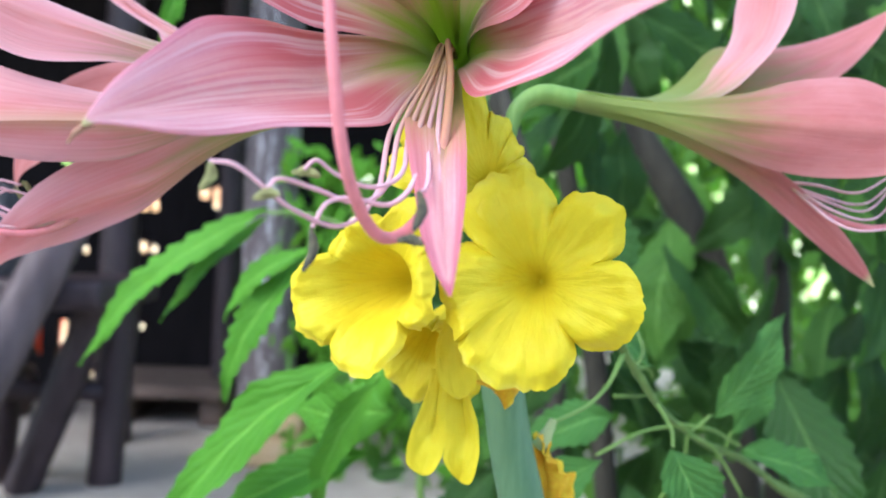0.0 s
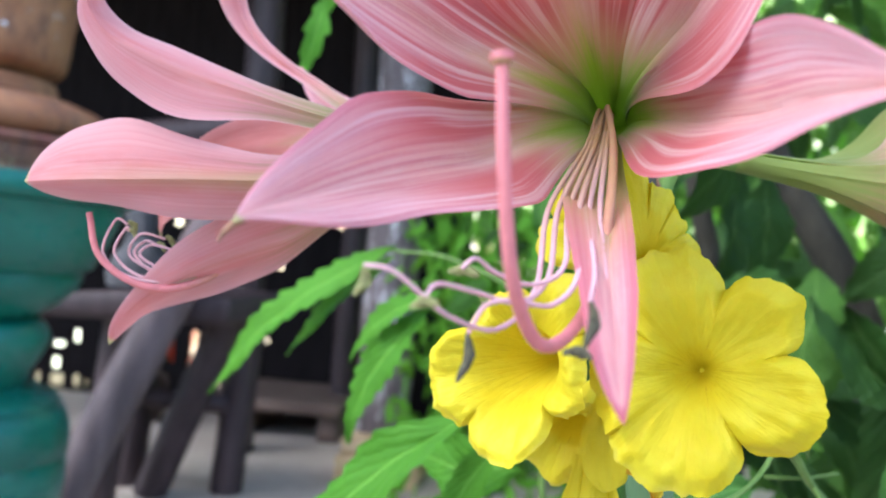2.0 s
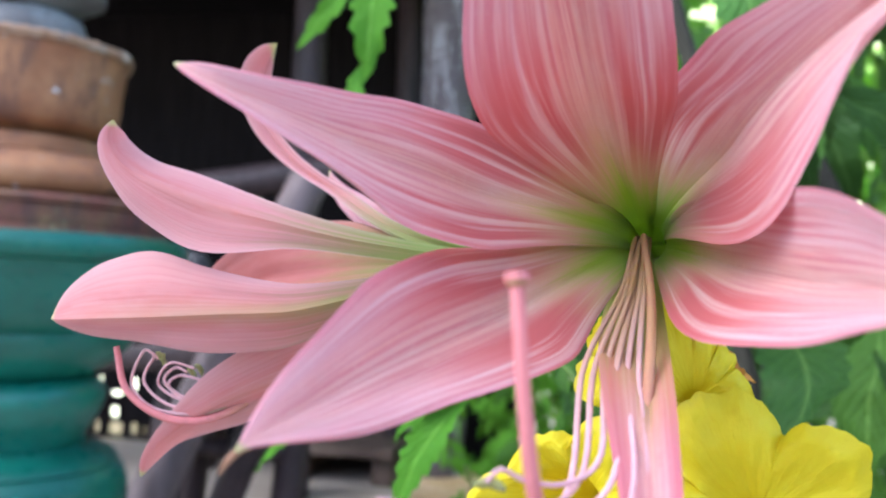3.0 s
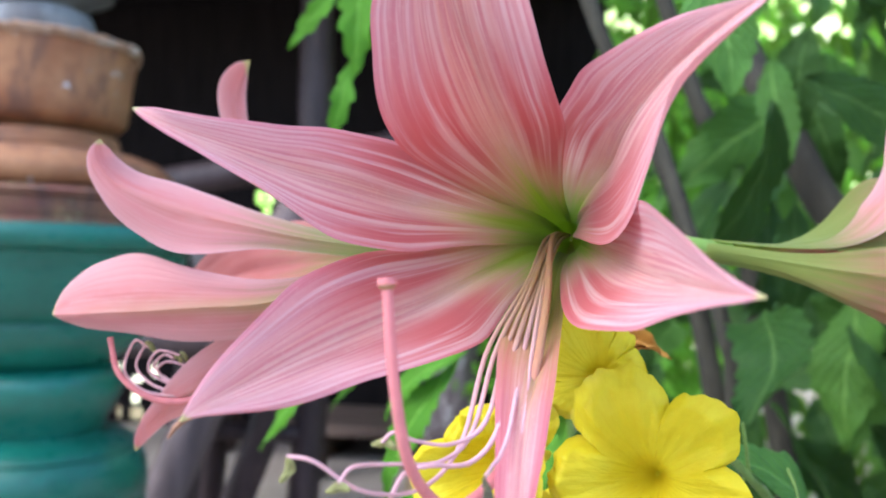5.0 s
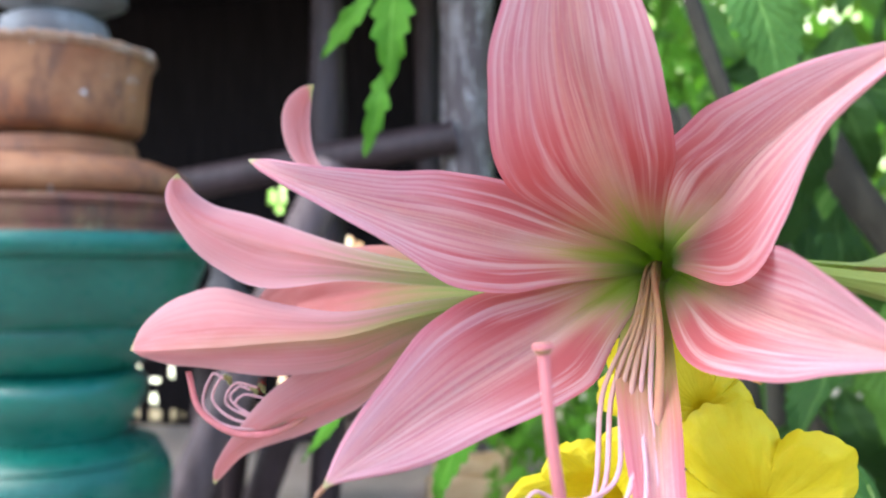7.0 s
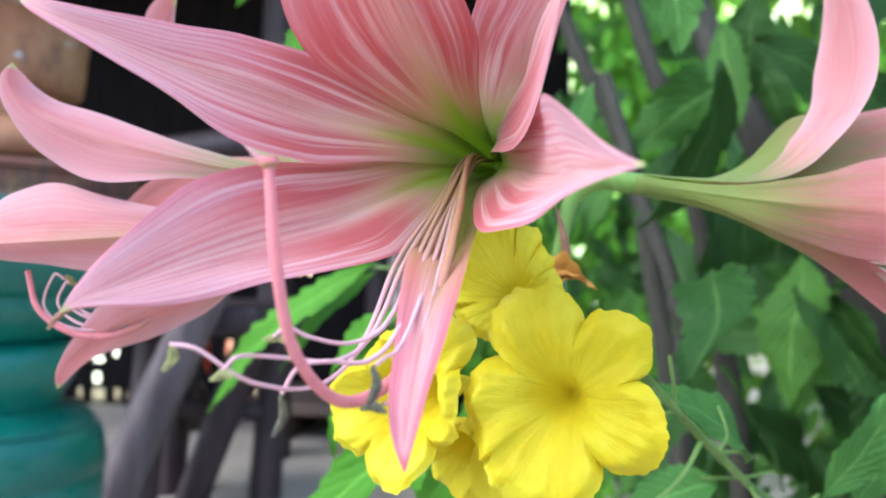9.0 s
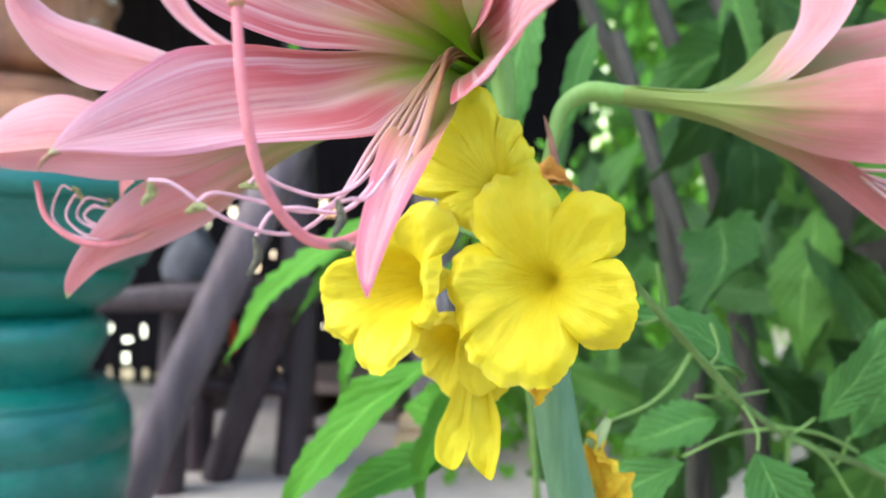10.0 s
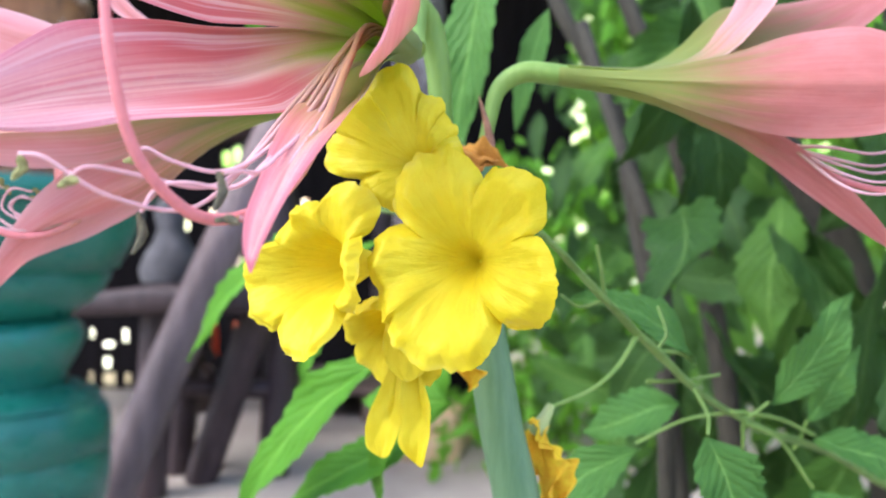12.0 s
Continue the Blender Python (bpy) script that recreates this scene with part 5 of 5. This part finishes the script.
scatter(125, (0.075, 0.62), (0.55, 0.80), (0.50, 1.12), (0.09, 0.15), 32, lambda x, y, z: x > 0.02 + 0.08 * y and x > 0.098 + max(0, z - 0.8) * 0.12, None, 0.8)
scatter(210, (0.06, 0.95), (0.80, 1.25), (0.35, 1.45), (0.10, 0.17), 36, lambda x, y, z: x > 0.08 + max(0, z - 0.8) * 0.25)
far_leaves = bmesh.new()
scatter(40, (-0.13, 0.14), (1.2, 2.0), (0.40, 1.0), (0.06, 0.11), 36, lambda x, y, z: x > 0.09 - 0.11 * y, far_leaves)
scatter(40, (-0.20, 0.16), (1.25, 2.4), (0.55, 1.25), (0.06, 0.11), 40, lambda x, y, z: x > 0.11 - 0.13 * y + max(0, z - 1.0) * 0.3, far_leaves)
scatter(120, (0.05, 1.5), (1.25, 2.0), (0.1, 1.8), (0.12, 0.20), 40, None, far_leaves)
tagged(part("foliage", far_leaves, [LEAF_SHADED, LEAF_MID], shrub), "dense green leaves deep in the shrub", kind="stuff")


def hedge(name, count, xs, ys, zs, size, material, label, keep=None):
    """Far leaves, each a folded blade."""
    verts, faces = [], []
    for _ in range(count):
        p = Vector((rng.uniform(*xs), rng.uniform(*ys), rng.uniform(*zs)))
        if keep and not keep(p):
            continue
        turn = Euler((rng.gauss(0, 0.5), rng.gauss(0, 0.6), rng.uniform(-1.2, 1.2))).to_matrix()
        s = size * rng.uniform(0.6, 1.3)
        k = len(verts)
        for q in ((0, 0, 0), (-0.2, 0.05, -0.35), (0, 0, -0.4), (0.2, 0.05, -0.35), (-0.14, 0.04, -0.7), (0, 0.02, -0.72), (0.14, 0.04, -0.7), (0, 0.08, -1)):
            verts.append(p + turn @ (Vector(q) * s))
        faces += [(k, k + 1, k + 2), (k, k + 2, k + 3), (k + 1, k + 4, k + 5, k + 2), (k + 2, k + 5, k + 6, k + 3), (k + 4, k + 7, k + 5), (k + 5, k + 7, k + 6)]
    me = bpy.data.meshes.new(name)
    me.from_pydata(verts, [], faces)
    me.materials.append(material)
    return tagged(new(name, me), label, "hedge", kind="stuff")


hedge("garden_hedge", 5600, (-0.36, 5.0), (2.6, 5.0), (0.0, 2.6), 0.16, LEAF_MID, "dense green garden bushes behind the shrub", lambda p: p.x > -0.08 or p.z < 1.15)
hedge("low_bushes", 3600, (-0.55, 0.35), (2.7, 4.6), (0.0, 2.0), 0.085, LEAF, "bright green bushes beside the house", lambda p: p.x > -0.05 or p.z < 1.15)
hedge("far_bushes", 3500, (0.3, 9.0), (7.0, 9.0), (0.0, 3.2), 0.3, LEAF, "far green bushes at the back of the garden")
